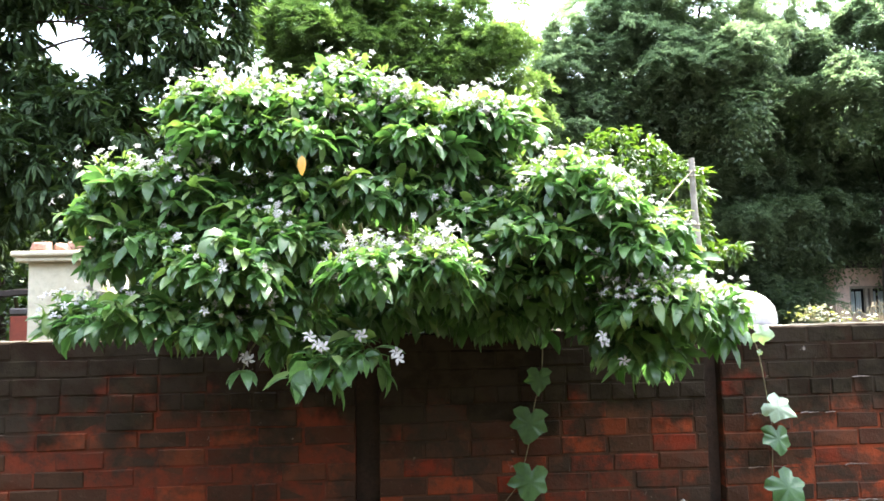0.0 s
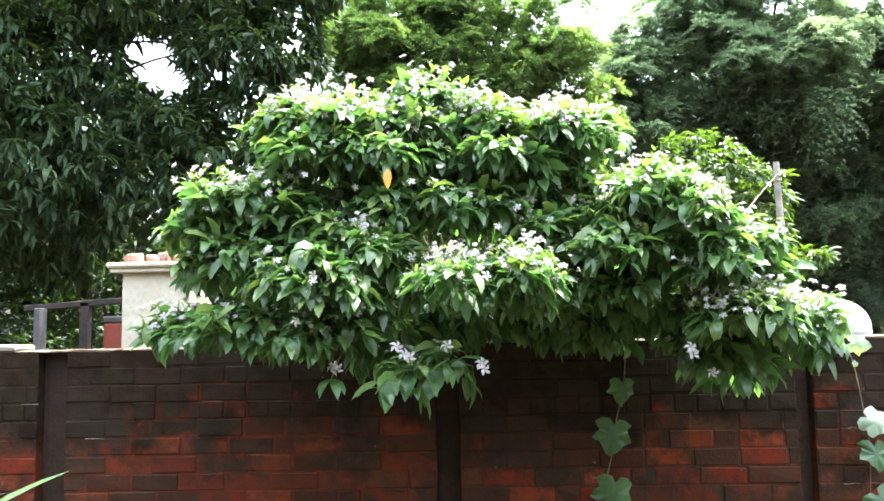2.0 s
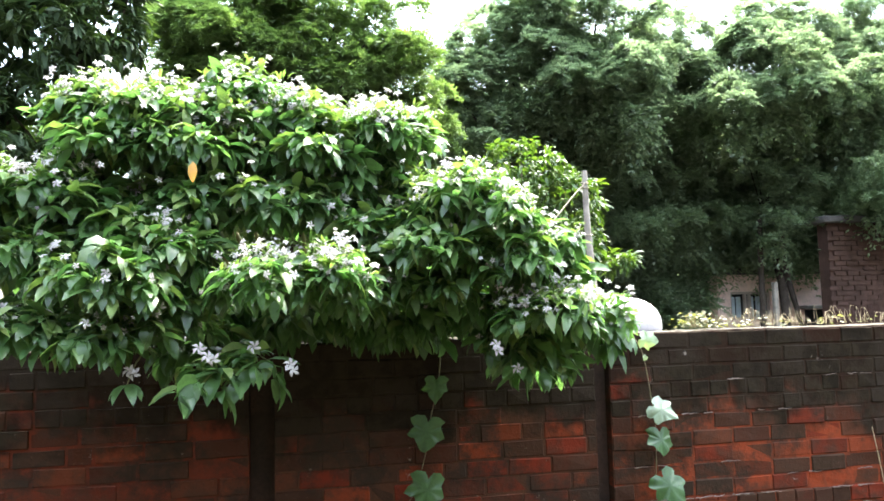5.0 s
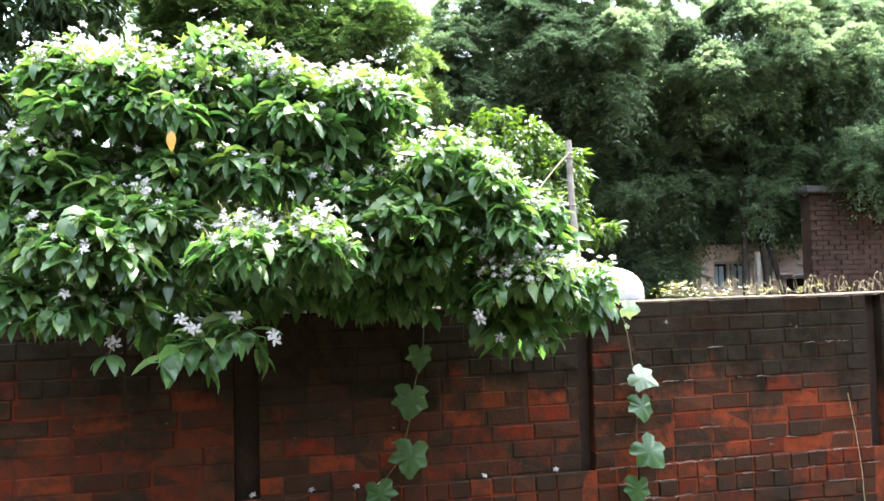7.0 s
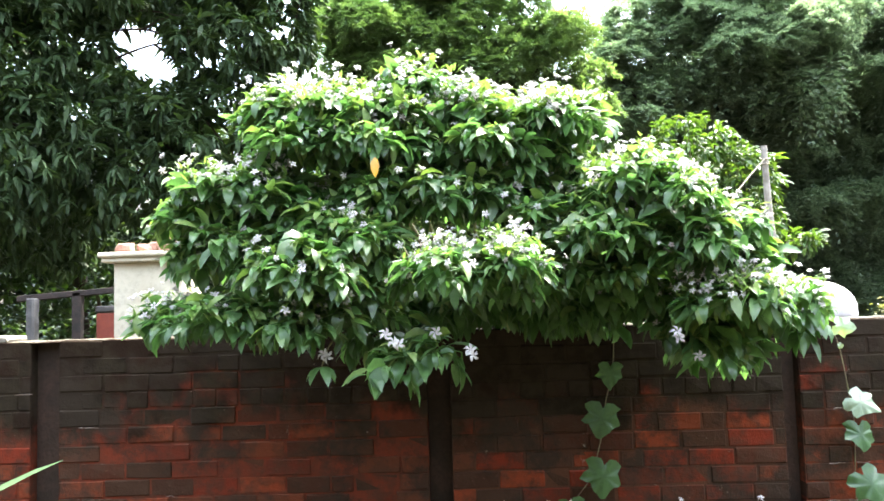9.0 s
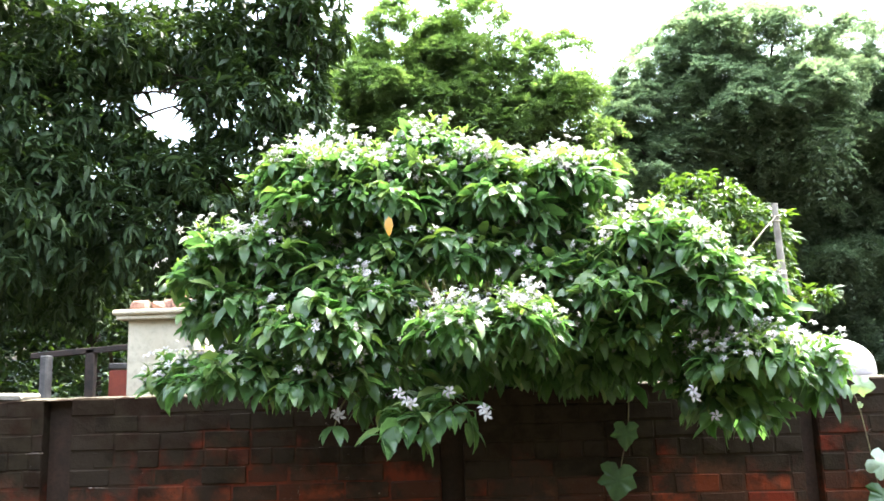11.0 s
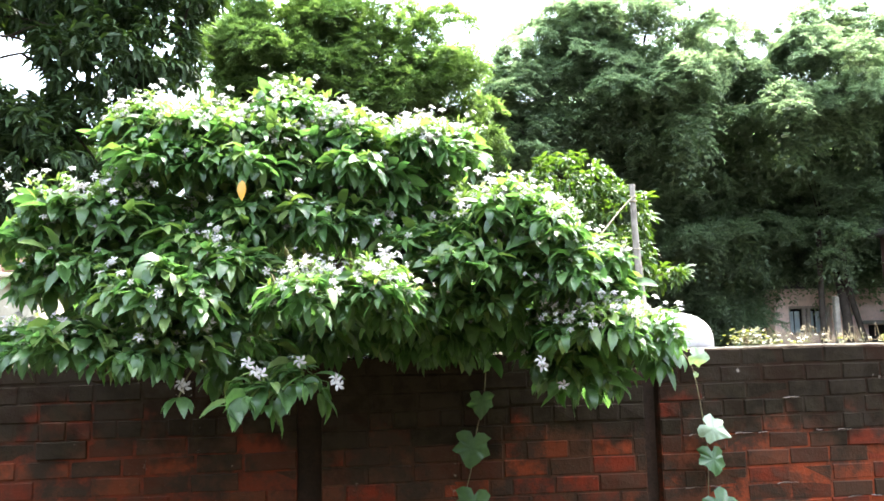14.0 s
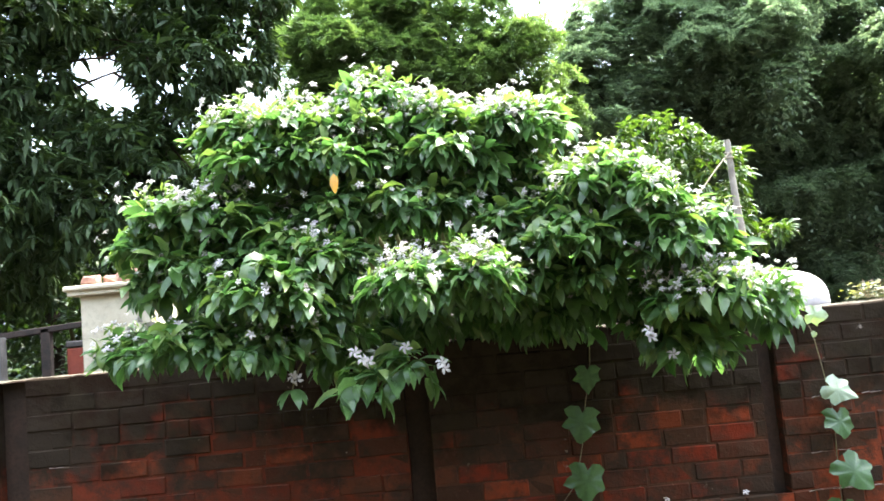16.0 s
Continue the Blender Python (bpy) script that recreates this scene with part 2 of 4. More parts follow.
def box(size, at=(0, 0, 0), bevel=0.0, jitter=0.0, turn=None, segments=1):
    bm = bmesh.new()
    bmesh.ops.create_cube(bm, size=1)
    bmesh.ops.scale(bm, vec=size, verts=bm.verts)
    if bevel:
        bmesh.ops.bevel(bm, geom=list(bm.edges), offset=bevel, segments=segments, affect="EDGES", profile=0.6)
    if jitter:
        for v in bm.verts:
            v.co += Vector([rnd.uniform(-jitter, jitter) for _ in range(3)])
    if turn:
        bmesh.ops.rotate(bm, cent=(0, 0, 0), matrix=Euler([radians(a) for a in turn]).to_matrix(), verts=bm.verts)
    bmesh.ops.translate(bm, vec=at, verts=bm.verts)
    return bm


def joined(*bms):
    out = bmesh.new()
    for b in bms:
        me = bpy.data.meshes.new("tmp")
        b.to_mesh(me)
        b.free()
        out.from_mesh(me)
        bpy.data.meshes.remove(me)
    return out


def tube(points, r0, r1, sides=7, wobble=0.0):
    """A tapered tube along points, closed at the end, as arrays."""
    pts = np.array(points, float)
    if len(pts) > 2:
        t = np.linspace(0, len(pts) - 1, (len(pts) - 1) * 4 + 1)
        i = np.clip(t.astype(int), 0, len(pts) - 2)
        u = (t - i)[:, None]
        p0, p1, p2, p3 = (pts[np.clip(i + k, 0, len(pts) - 1)] for k in (-1, 0, 1, 2))
        pts = 0.5 * (2 * p1 + (p2 - p0) * u + (2 * p0 - 5 * p1 + 4 * p2 - p3) * u**2 + (3 * p1 - p0 - 3 * p2 + p3) * u**3)
    tan = np.gradient(pts, axis=0)
    tan /= np.linalg.norm(tan, axis=1)[:, None] + 1e-9
    ref = np.where(np.abs(tan[:, 2:3]) > 0.9, [[1.0, 0, 0]], [[0, 0, 1.0]])
    a = np.cross(tan, ref)
    a /= np.linalg.norm(a, axis=1)[:, None]
    b = np.cross(tan, a)
    ang = np.arange(sides) * 2 * np.pi / sides
    r = np.linspace(r0, r1, len(pts))[:, None] * (1 + wobble * rng.normal(size=(len(pts), 1)))
    v = pts[:, None] + r[..., None] * (np.cos(ang)[None, :, None] * a[:, None] + np.sin(ang)[None, :, None] * b[:, None])
    k = np.arange(len(pts) - 1)[:, None] * sides
    j = np.arange(sides)[None]
    j2 = (j + 1) % sides
    f = np.stack([k + j, k + j2, k + sides + j2, k + sides + j], -1).reshape(-1, 4)
    return v.reshape(-1, 3), f


def merge(parts):
    vs, fs, n = [], [], 0
    for v, f in parts:
        vs.append(v)
        fs.append(f + n)
        n += len(v)
    return np.concatenate(vs), np.concatenate(fs)


def blades(p, head, a0, a1, length, width, fold, roll):
    """Leaves as arrays: base places, compass heading, pitch at base and tip, length, width as a share of it, fold along the midrib, roll.
    15 points and 8 faces a leaf."""
    n = len(p)
    s = np.array([0.0, 0.22, 0.5, 0.78, 1.0])
    w = np.array([0.06, 0.78, 1.0, 0.62, 0.03])
    ang = a0[:, None] + (a1 - a0)[:, None] * s[None]
    step = np.diff(s)[None]
    mid = 0.5 * (ang[:, 1:] + ang[:, :-1])
    run = np.concatenate([np.zeros((n, 1)), np.cumsum(np.cos(mid) * step, 1)], 1) * length[:, None]
    rise = np.concatenate([np.zeros((n, 1)), np.cumsum(np.sin(mid) * step, 1)], 1) * length[:, None]
    h = np.stack([np.cos(head), np.sin(head), np.zeros(n)], -1)
    side = np.stack([-np.sin(head), np.cos(head), np.zeros(n)], -1)
    up = np.array([0, 0, 1.0])
    core = p[:, None] + run[..., None] * h[:, None] + rise[..., None] * up
    nrm = -np.sin(ang)[..., None] * h[:, None] + np.cos(ang)[..., None] * up
    sd = np.cos(roll)[:, None, None] * side[:, None] + np.sin(roll)[:, None, None] * nrm
    nr = -np.sin(roll)[:, None, None] * side[:, None] + np.cos(roll)[:, None, None] * nrm
    half = (0.5 * width * length)[:, None] * w[None]
    edge = nr * (half * fold[:, None])[..., None]
    v = np.stack([core - sd * half[..., None] + edge, core, core + sd * half[..., None] + edge], 2)
    q = np.array([[3 * i + j, 3 * i + j + 1, 3 * i + j + 4, 3 * i + j + 3] for i in range(4) for j in range(2)])
    f = (np.arange(n)[:, None, None] * 15 + q[None]).reshape(-1, 4)
    return v.reshape(-1, 3), f


def on_lobes(lobes, spacing, depth=1.0, low=-0.6, inside=0.72, squash=1.0):
    """Places spread over the outside of overlapping rounded lobes (x, y, z, half width, half height), with their outward ways."""
    places, ways = [], []
    for k, (x, y, z, rx, rz) in enumerate(lobes):
        r = np.array([rx, rx * depth, rz])
        n = int(4 * np.pi * (rx * rz * 0.6 + rx * rx * depth * 0.4) / spacing**2)
        d = rng.normal(size=(n * 2, 3))
        d /= np.linalg.norm(d, axis=1)[:, None]
        d = d[d[:, 2] > low][:n]
        pt = np.array([x, y, z]) + d * r * rng.uniform(0.72, 1.08, (len(d), 1))
        keep = np.ones(len(pt), bool)
        for j, (x2, y2, z2, rx2, rz2) in enumerate(lobes):
            if j != k:
                keep &= (((pt - (x2, y2, z2)) / (rx2, rx2 * depth, rz2)) ** 2).sum(1) > inside**2
        nn = d / r
        nn /= np.linalg.norm(nn, axis=1)[:, None]
        places.append(pt[keep])
        ways.append(nn[keep])
    return np.concatenate(places), np.concatenate(ways)


def clumps(lobes, spacing, half, tall, depth=0.9, low=-0.5, inside=0.75, ragged=0.0):
    """Small domes set over the outside of lobes, which give a crown its tufted outline."""
    p, w = on_lobes(lobes, spacing, depth, low, inside)
    k = rng.uniform(0.6, 1.4, len(p)) * 1.0
    off = half * (rng.uniform(-0.7, 0.1, (len(p), 1)) + ragged * rng.random((len(p), 1)))
    return [(x, y, z, half * s, tall * s) for (x, y, z), s in zip(p + w * off, k)]


def on_domes(domes, spacing, low=-0.1):
    """Places over the upper sides of many small domes, with their outward ways."""
    d5 = np.array(domes)
    n = np.maximum(3, (2 * np.pi * (d5[:, 3] * d5[:, 4] * 0.5 + d5[:, 3] ** 2 * 0.5) * (1 - low) / spacing**2)).astype(int)
    i = np.repeat(np.arange(len(d5)), n)
    u = rng.uniform(low, 1.0, len(i))
    t = rng.uniform(0, 2 * np.pi, len(i))
    s = np.sqrt(1 - u * u)
    d = np.stack([s * np.cos(t), s * np.sin(t), u], -1)
    r = d5[i][:, [3, 3, 4]]
    w = d / r
    return d5[i, :3] + d * r * rng.uniform(0.8, 1.08, (len(i), 1)), w / np.linalg.norm(w, axis=1)[:, None]


def whorls(p, way, count, length, width, droop=(-0.1, -1.2), out=0.6, spread=0.35):
    """A rosette of hanging leaves at each place, leaning outwards."""
    n = len(p)
    base = np.arctan2(way[:, 1], way[:, 0])
    flat = np.hypot(way[:, 0], way[:, 1])
    turn = rng.uniform(-np.pi, np.pi, (n, count))
    head = base[:, None] + turn * (1 - out * flat[:, None])
    ln = length * rng.uniform(0.45, 1.25, (n, count))
    a0 = droop[0] + rng.normal(0, spread, (n, count)) + 0.5 * (way[:, 2:3] - 0.3)
    a1 = droop[1] + rng.normal(0, spread, (n, count)) + 0.3 * (way[:, 2:3] - 0.3)
    pp = np.repeat(p, count, 0) + rng.normal(0, length * 0.10, (n * count, 3))
    z = n * count
    return blades(pp, head.ravel(), a0.ravel(), np.minimum(a1, a0 - 0.1).ravel(), ln.ravel(), width * rng.uniform(0.8, 1.2, z), rng.uniform(0.05, 0.5, z), rng.normal(0, 0.45, z))


def feathers(p, way, fronds, pairs, length, leaflet, slim=0.3, droop=0.55):
    """Pinnate sprays: fronds that arch out of each place with pairs of narrow leaflets, one quad each."""
    n = len(p)
    d = way[:, None] * 0.8 + rng.normal(0, 0.6, (n, fronds, 3)) + np.array([0, 0, 0.35])
    d /= np.linalg.norm(d, axis=2)[..., None]
    ln = length * rng.uniform(0.6, 1.2, (n, fronds))
    s = np.linspace(0.2, 1.0, pairs)
    core = p[:, None, None] + d[:, :, None] * (ln[..., None] * s)[..., None]
    core = core - np.array([0, 0, 1.0]) * (droop * ln[..., None] * s**2)[..., None]
    side = np.cross(d, [0, 0, 1.0]) + 1e-4
    side /= np.linalg.norm(side, axis=2)[..., None]
    sgn = np.array([-1.0, 1.0])
    ll = leaflet * rng.uniform(0.7, 1.2, (n, fronds, pairs, 2))
    dirn = 0.75 * sgn[None, None, None, :, None] * side[:, :, None, None] + 0.5 * d[:, :, None, None] - np.array([0, 0, 0.35]) + rng.normal(0, 0.25, (n, fronds, pairs, 2, 3))
    dirn /= np.linalg.norm(dirn, axis=-1)[..., None]
    wid = np.cross(dirn, rng.normal(0, 0.35, dirn.shape) + np.array([0, 0, 1.0]))
    wid /= np.linalg.norm(wid, axis=-1)[..., None] + 1e-6
    base = np.broadcast_to(core[:, :, :, None], dirn.shape)
    tip = base + dirn * ll[..., None]
    m = base + dirn * (0.42 * ll)[..., None]
    hw = wid * (0.5 * slim * ll)[..., None]
    v = np.stack([base, m + hw, tip, m - hw], -2).reshape(-1, 3)
    return v, np.arange(len(v)).reshape(-1, 4)


# ---- the setting ----
WALL_Y, WALL_T, WALL_TOP = 3.05, 0.23, 1.465
LEDGE_Z = 0.595                      # top of the plinth
GROOVES = ((-4.55, -4.42), (-2.625, -2.475), (-0.585, -0.465), (1.20, 1.285), (3.02, 3.13))


def ground_sheet():
    near = np.concatenate([[-3000, -300], np.linspace(-40, 40, 81), [300, 3000]])
    gx, gy = np.meshgrid(near, near + 8, indexing="ij")
    gz = 0.03 * np.sin(gx * 1.3) * np.cos(gy * 0.9) * (np.abs(gx) < 39) * (np.abs(gy - 8) < 39)
    v = np.stack([gx, gy, gz - 0.02], -1).reshape(-1, 3)
    k = len(near)
    i, j = np.meshgrid(np.arange(k - 1), np.arange(k - 1), indexing="ij")
    f = np.stack([i * k + j, (i + 1) * k + j, (i + 1) * k + j + 1, i * k + j + 1], -1).reshape(-1, 4)
    tagged(quads("ground", v, f, M_GROUND), "bare earth ground with patches of low grass", "ground", kind="structure")


ground_sheet()

wall = tagged(new("wall_brick"), "old red brick boundary wall, blackened along its top", "brick wall", kind="structure")
panel_edges = [-9.0] + [v for g in GROOVES for v in g] + [9.0]
for k in range(0, len(panel_edges), 2):
    x0, x1 = panel_edges[k], panel_edges[k + 1]
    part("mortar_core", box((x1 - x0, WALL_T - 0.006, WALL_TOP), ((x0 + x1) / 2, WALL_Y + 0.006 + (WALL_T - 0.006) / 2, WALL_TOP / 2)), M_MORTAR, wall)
for x0, x1 in GROOVES:
    part("groove_back", box((x1 - x0 - 0.004, WALL_T - 0.07, WALL_TOP - 0.004), ((x0 + x1) / 2, WALL_Y + 0.065 + (WALL_T - 0.07) / 2, WALL_TOP / 2)), M_JOINT, wall, "recessed dark joint between panels")


def coping():
    """Crumbled cement on the wall's top, uneven in height and edge."""
    xs = np.linspace(-9, 9, 361)
    ring = np.array([(0.004, 0.0), (0.010, 0.002), (0.03, 0.005), (0.12, 0.009), (0.20, 0.007), (0.235, 0.003), (0.235, 0.0)])
    v = np.zeros((len(xs), len(ring), 3))
    for i, x in enumerate(xs):
        lift = 0.006 * noise.noise((x * 1.7, 0, 0)) + 0.004 * noise.noise((x * 9, 3, 0))
        lift += 0.006 * min(1, max(0, x - 1.2))
        for j, (dy, dz) in enumerate(ring):
            v[i, j] = (x, WALL_Y + dy + 0.006 * noise.noise((x * 11, j * 3, 1)), WALL_TOP - 0.003 + dz + (lift + 0.005 * noise.noise((x * 14, j * 5, 7)) if dz else 0))
    k = len(ring)
    i, j = np.meshgrid(np.arange(len(xs) - 1), np.arange(k - 1), indexing="ij")
    f = np.stack([i * k + j, (i + 1) * k + j, (i + 1) * k + j + 1, i * k + j + 1], -1).reshape(-1, 4)
    return quads("coping", v.reshape(-1, 3), f, [M_COPING, M_MORTAR], wall, "crumbling lichen-grey cement coping", (np.arange(len(f)) % (k - 1) < 2).astype(np.int32), False)


coping()
# unseen wall added behind the camera; it blocks low sky off the brickwork
back = box((26, 0.25, 5.0), (0, -3.6, 2.5))
tagged(part("wall_south", back, M_SKY_BLOCK), "unseen plain wall added behind the camera to block low sky", "wall", kind="structure")


# ---- trees behind the wall ----
def trunk_and_limbs(tree, base, fork, lobes, r, material=M_BARK, limb=0.4):
    bx, by, bz = base
    fx, fy, fz = fork
    trunk = tube([(bx, by, bz - 0.1), (bx * 0.6 + fx * 0.4 + 0.06, by, fz * 0.5), (fx, fy, fz)], r, r * 0.65, 10, 0.03)
    quads("trunk", *trunk, material, tree)
    for x, y, z, rx, rz in lobes:
        mid = ((fx + x) / 2 + rnd.uniform(-0.15, 0.15), (fy + y) / 2, (fz + z) / 2 + 0.12)
        end = (x, y, z + 0.35 * rz)
        quads("limb", *tube([(fx, fy, fz - 0.08), mid, end], r * limb, r * 0.08, 6, 0.03), material, tree)


def neem(label, lobes, base, fork, r, material, spacing=0.13, fronds=6, pairs=7, length=0.19, leaflet=0.066, low=-0.75):
    """A crown of separate rounded tufts, each a cap of feathery sprays, over a thin dark inner crown."""
    tree = tagged(new("neem_tree"), label, "tree")
    trunk_and_limbs(tree, base, fork, lobes[:9], r, limb=0.16)
    caps = clumps(lobes, 0.56, 0.29, 0.32, 0.9, low, 0.8, 1.4)
    p, w = on_domes(caps, spacing, 0.2)
    quads("crown", *feathers(p, w, fronds, pairs, length, leaflet), material, tree, smooth=False)
    inner = [(x, y + 0.2, z - 0.1 * rz, rx * 0.8, rz * 0.8) for x, y, z, rx, rz in lobes]
    p, w = on_lobes(inner, 0.22, 0.8, -1.0, 0.4)
    quads("inner_crown", *feathers(p, w, 8, 5, length * 2.0, leaflet * 1.6, 0.4), material, tree, smooth=False)
    return tree


MID = [
    (-2.14, 9.06, 5.75, 0.22, 0.3), (-1.74, 9.12, 5.39, 0.34, 0.37), (-1.85, 9.15, 4.77, 0.38, 0.45), (-1.1, 9.22, 5.77, 0.59, 0.39), (-0.32, 9.12, 5.87, 0.55, 0.4), (0.15, 9.21, 5.59, 0.36, 0.32),
    (0.5, 8.76, 5.11, 0.34, 0.27), (1.03, 8.98, 5.2, 0.3, 0.33), (-0.95, 9.22, 5.04, 0.7, 0.43), (-0.02, 9.07, 4.93, 0.62, 0.39), (0.85, 9.2, 4.71, 0.48, 0.36), (-1.44, 9.51, 4.4, 0.7, 0.47),
    (-0.33, 9.68, 4.3, 0.89, 0.57), (0.8, 9.57, 4.11, 0.75, 0.58), (-0.67, 9.72, 3.47, 1.13, 0.73), (0.97, 9.74, 3.4, 0.84, 0.76)]
neem("yellow-green feathery neem tree lit from behind", MID, (-0.5, 9.8, 0), (-0.5, 9.7, 2.6), 0.16, M_NEEM_BACKLIT)

RIGHT = [
    (2.01, 10.46, 5.07, 0.37, 0.37), (2.38, 10.6, 5.55, 0.42, 0.38), (2.88, 10.65, 5.95, 0.43, 0.4), (3.52, 11.09, 6.49, 0.4, 0.48), (3.67, 10.99, 6.83, 0.18, 0.18), (3.97, 10.56, 6.33, 0.47, 0.47),
    (4.45, 11.01, 6.9, 0.16, 0.18), (4.6, 10.55, 6.3, 0.41, 0.41), (5.13, 10.88, 6.0, 0.43, 0.41), (5.06, 10.54, 6.35, 0.18, 0.24), (5.48, 10.45, 5.75, 0.38, 0.34), (6.09, 11.06, 6.29, 0.17, 0.19),
    (6.2, 10.6, 5.88, 0.28, 0.32), (2.49, 10.6, 4.7, 0.56, 0.47), (3.48, 10.64, 5.34, 0.67, 0.53), (4.41, 10.56, 5.24, 0.68, 0.48), (4.98, 10.15, 4.88, 0.57, 0.52), (6.3, 11.12, 5.29, 0.52, 0.52)]
RIGHT_LOW = [
    (2.15, 11.73, 4.34, 0.81, 0.61), (3.31, 11.82, 4.47, 0.94, 0.62), (4.45, 11.49, 4.5, 0.94, 0.62), (5.96, 12.01, 4.48, 0.89, 0.67), (6.86, 11.83, 4.28, 0.67, 0.67), (2.88, 12.33, 3.41, 0.96, 0.7),
    (4.26, 12.28, 3.4, 0.98, 0.71), (5.61, 11.86, 3.23, 0.98, 0.71), (6.83, 11.9, 3.23, 0.88, 0.66)]
# unseen rear lobes, added to keep sun from behind off the lower crown
RIGHT_SUN_BLOCK = [(2.8, 13.0, 4.7, 1.3, 0.9), (4.5, 13.0, 4.9, 1.4, 1.0), (6.1, 13.0, 4.7, 1.3, 0.9), (3.6, 13.6, 3.4, 1.4, 0.8), (5.6, 13.6, 3.4, 1.4, 0.8)]
SCREEN = [(6.2, 12.4, 1.9, 0.6, 0.9), (6.95, 12.15, 1.75, 0.4, 1.0), (5.4, 12.5, 1.5, 1.0, 0.9), (4.0, 12.5, 1.5, 1.0, 0.9)]
neem("tall dark green neem tree with tufted feathery crown", RIGHT + RIGHT_LOW + SCREEN + RIGHT_SUN_BLOCK, (4.4, 12.0, 0), (4.4, 12.0, 3.2), 0.2, M_NEEM)

FAR_RIGHT = [
    (6.89, 10.67, 5.71, 0.37, 0.41), (7.03, 10.65, 6.12, 0.16, 0.21), (7.34, 10.6, 6.09, 0.4, 0.37), (7.84, 10.76, 6.49, 0.32, 0.34), (8.04, 10.97, 6.89, 0.17, 0.22), (8.15, 10.55, 6.27, 0.4, 0.38),
    (8.76, 11.02, 6.81, 0.2, 0.2), (8.91, 10.79, 6.15, 0.43, 0.43), (9.66, 10.77, 6.21, 0.6, 0.49), (10.66, 11.12, 6.48, 0.63, 0.69), (6.87, 10.39, 4.93, 0.6, 0.5), (7.72, 10.27, 5.2, 0.71, 0.5),
    (8.71, 10.39, 5.05, 0.73, 0.52), (9.79, 10.54, 5.02, 0.76, 0.65), (10.99, 10.59, 5.76, 0.89, 0.89)]
# extra lobes out of view that stop the sun behind this crown
FAR_SUN_BLOCK = [(7.8, 13.2, 4.8, 1.3, 0.9), (9.4, 13.2, 5.0, 1.4, 1.0), (11.0, 13.2, 4.9, 1.4, 1.0)]
FAR_LOW = [
    (7.92, 12.09, 4.34, 0.81, 0.69), (8.92, 11.71, 4.37, 0.91, 0.68), (10.54, 12.0, 4.33, 0.95, 0.71), (12.05, 12.04, 4.58, 1.11, 0.98), (7.68, 12.9, 3.25, 0.79, 0.62), (9.04, 12.9, 3.3, 0.94, 0.71),
    (10.46, 12.9, 3.25, 0.96, 0.72), (12.11, 12.9, 3.25, 1.12, 0.87), (7.99, 12.9, 2.62, 0.77, 0.28), (8.93, 12.9, 2.7, 0.67, 0.34),
    (9.9, 12.8, 2.65, 0.7, 0.28),
    (7.95, 12.3, 2.46, 0.4, 0.13), (8.75, 12.3, 2.42, 0.4, 0.12), (9.7, 12.3, 2.44, 0.5, 0.14)]
neem("broad neem tree shading the pink house", FAR_RIGHT + FAR_LOW + FAR_SUN_BLOCK + [(8.3, 11.0, 3.5, 0.5, 0.32), (8.25, 11.0, 2.8, 0.4, 0.22), (9.6, 9.8, 3.25, 0.7, 0.32), (10.6, 9.8, 3.3, 0.8, 0.35), (11.8, 9.8, 3.3, 0.8, 0.35)], (8.32, 11.3, 0), (8.4, 11.7, 3.2), 0.10, M_NEEM)

second = tagged(new("neem_tree"), "slim leaning neem trunk beside the pink house", "tree")
quads("trunk", *tube([(7.95, 11.3, -0.1), (7.94, 11.3, 1.3), (7.98, 11.3, 3.2)], 0.06, 0.045, 8, 0.03), M_BARK, second)
quads("limb", *tube([(8.75, 11.3, 1.15), (8.62, 11.3, 1.6), (8.45, 11.3, 2.3), (8.42, 11.3, 3.0)], 0.05, 0.05, 8, 0.03), M_BARK, second)


def mango(label, lobes, base, fork, r):
    tree = tagged(new("mango_tree"), label, "tree")
    trunk_and_limbs(tree, base, fork, [b for b in lobes if b[0] > -2.85 or b[0] < -4.3], r, M_BARK, 0.1)
    p, w = on_lobes(lobes, 0.145, 0.8, -0.95, 0.62)
    quads("crown", *whorls(p, w, 9, 0.15, 0.24, (-0.05, -0.8), 0.35, 0.65), M_MANGO, tree, smooth=True)
    inner = [(x, y + 0.2, z, rx * 0.6, rz * 0.6) for x, y, z, rx, rz in lobes]
    p, w = on_lobes(inner, 0.17, 0.8, -1.0, 0.3)
    quads("inner_crown", *whorls(p, w, 9, 0.2, 0.32, (-0.2, -1.0), 0.3, 0.5), M_MANGO, tree, smooth=True)
    return tree


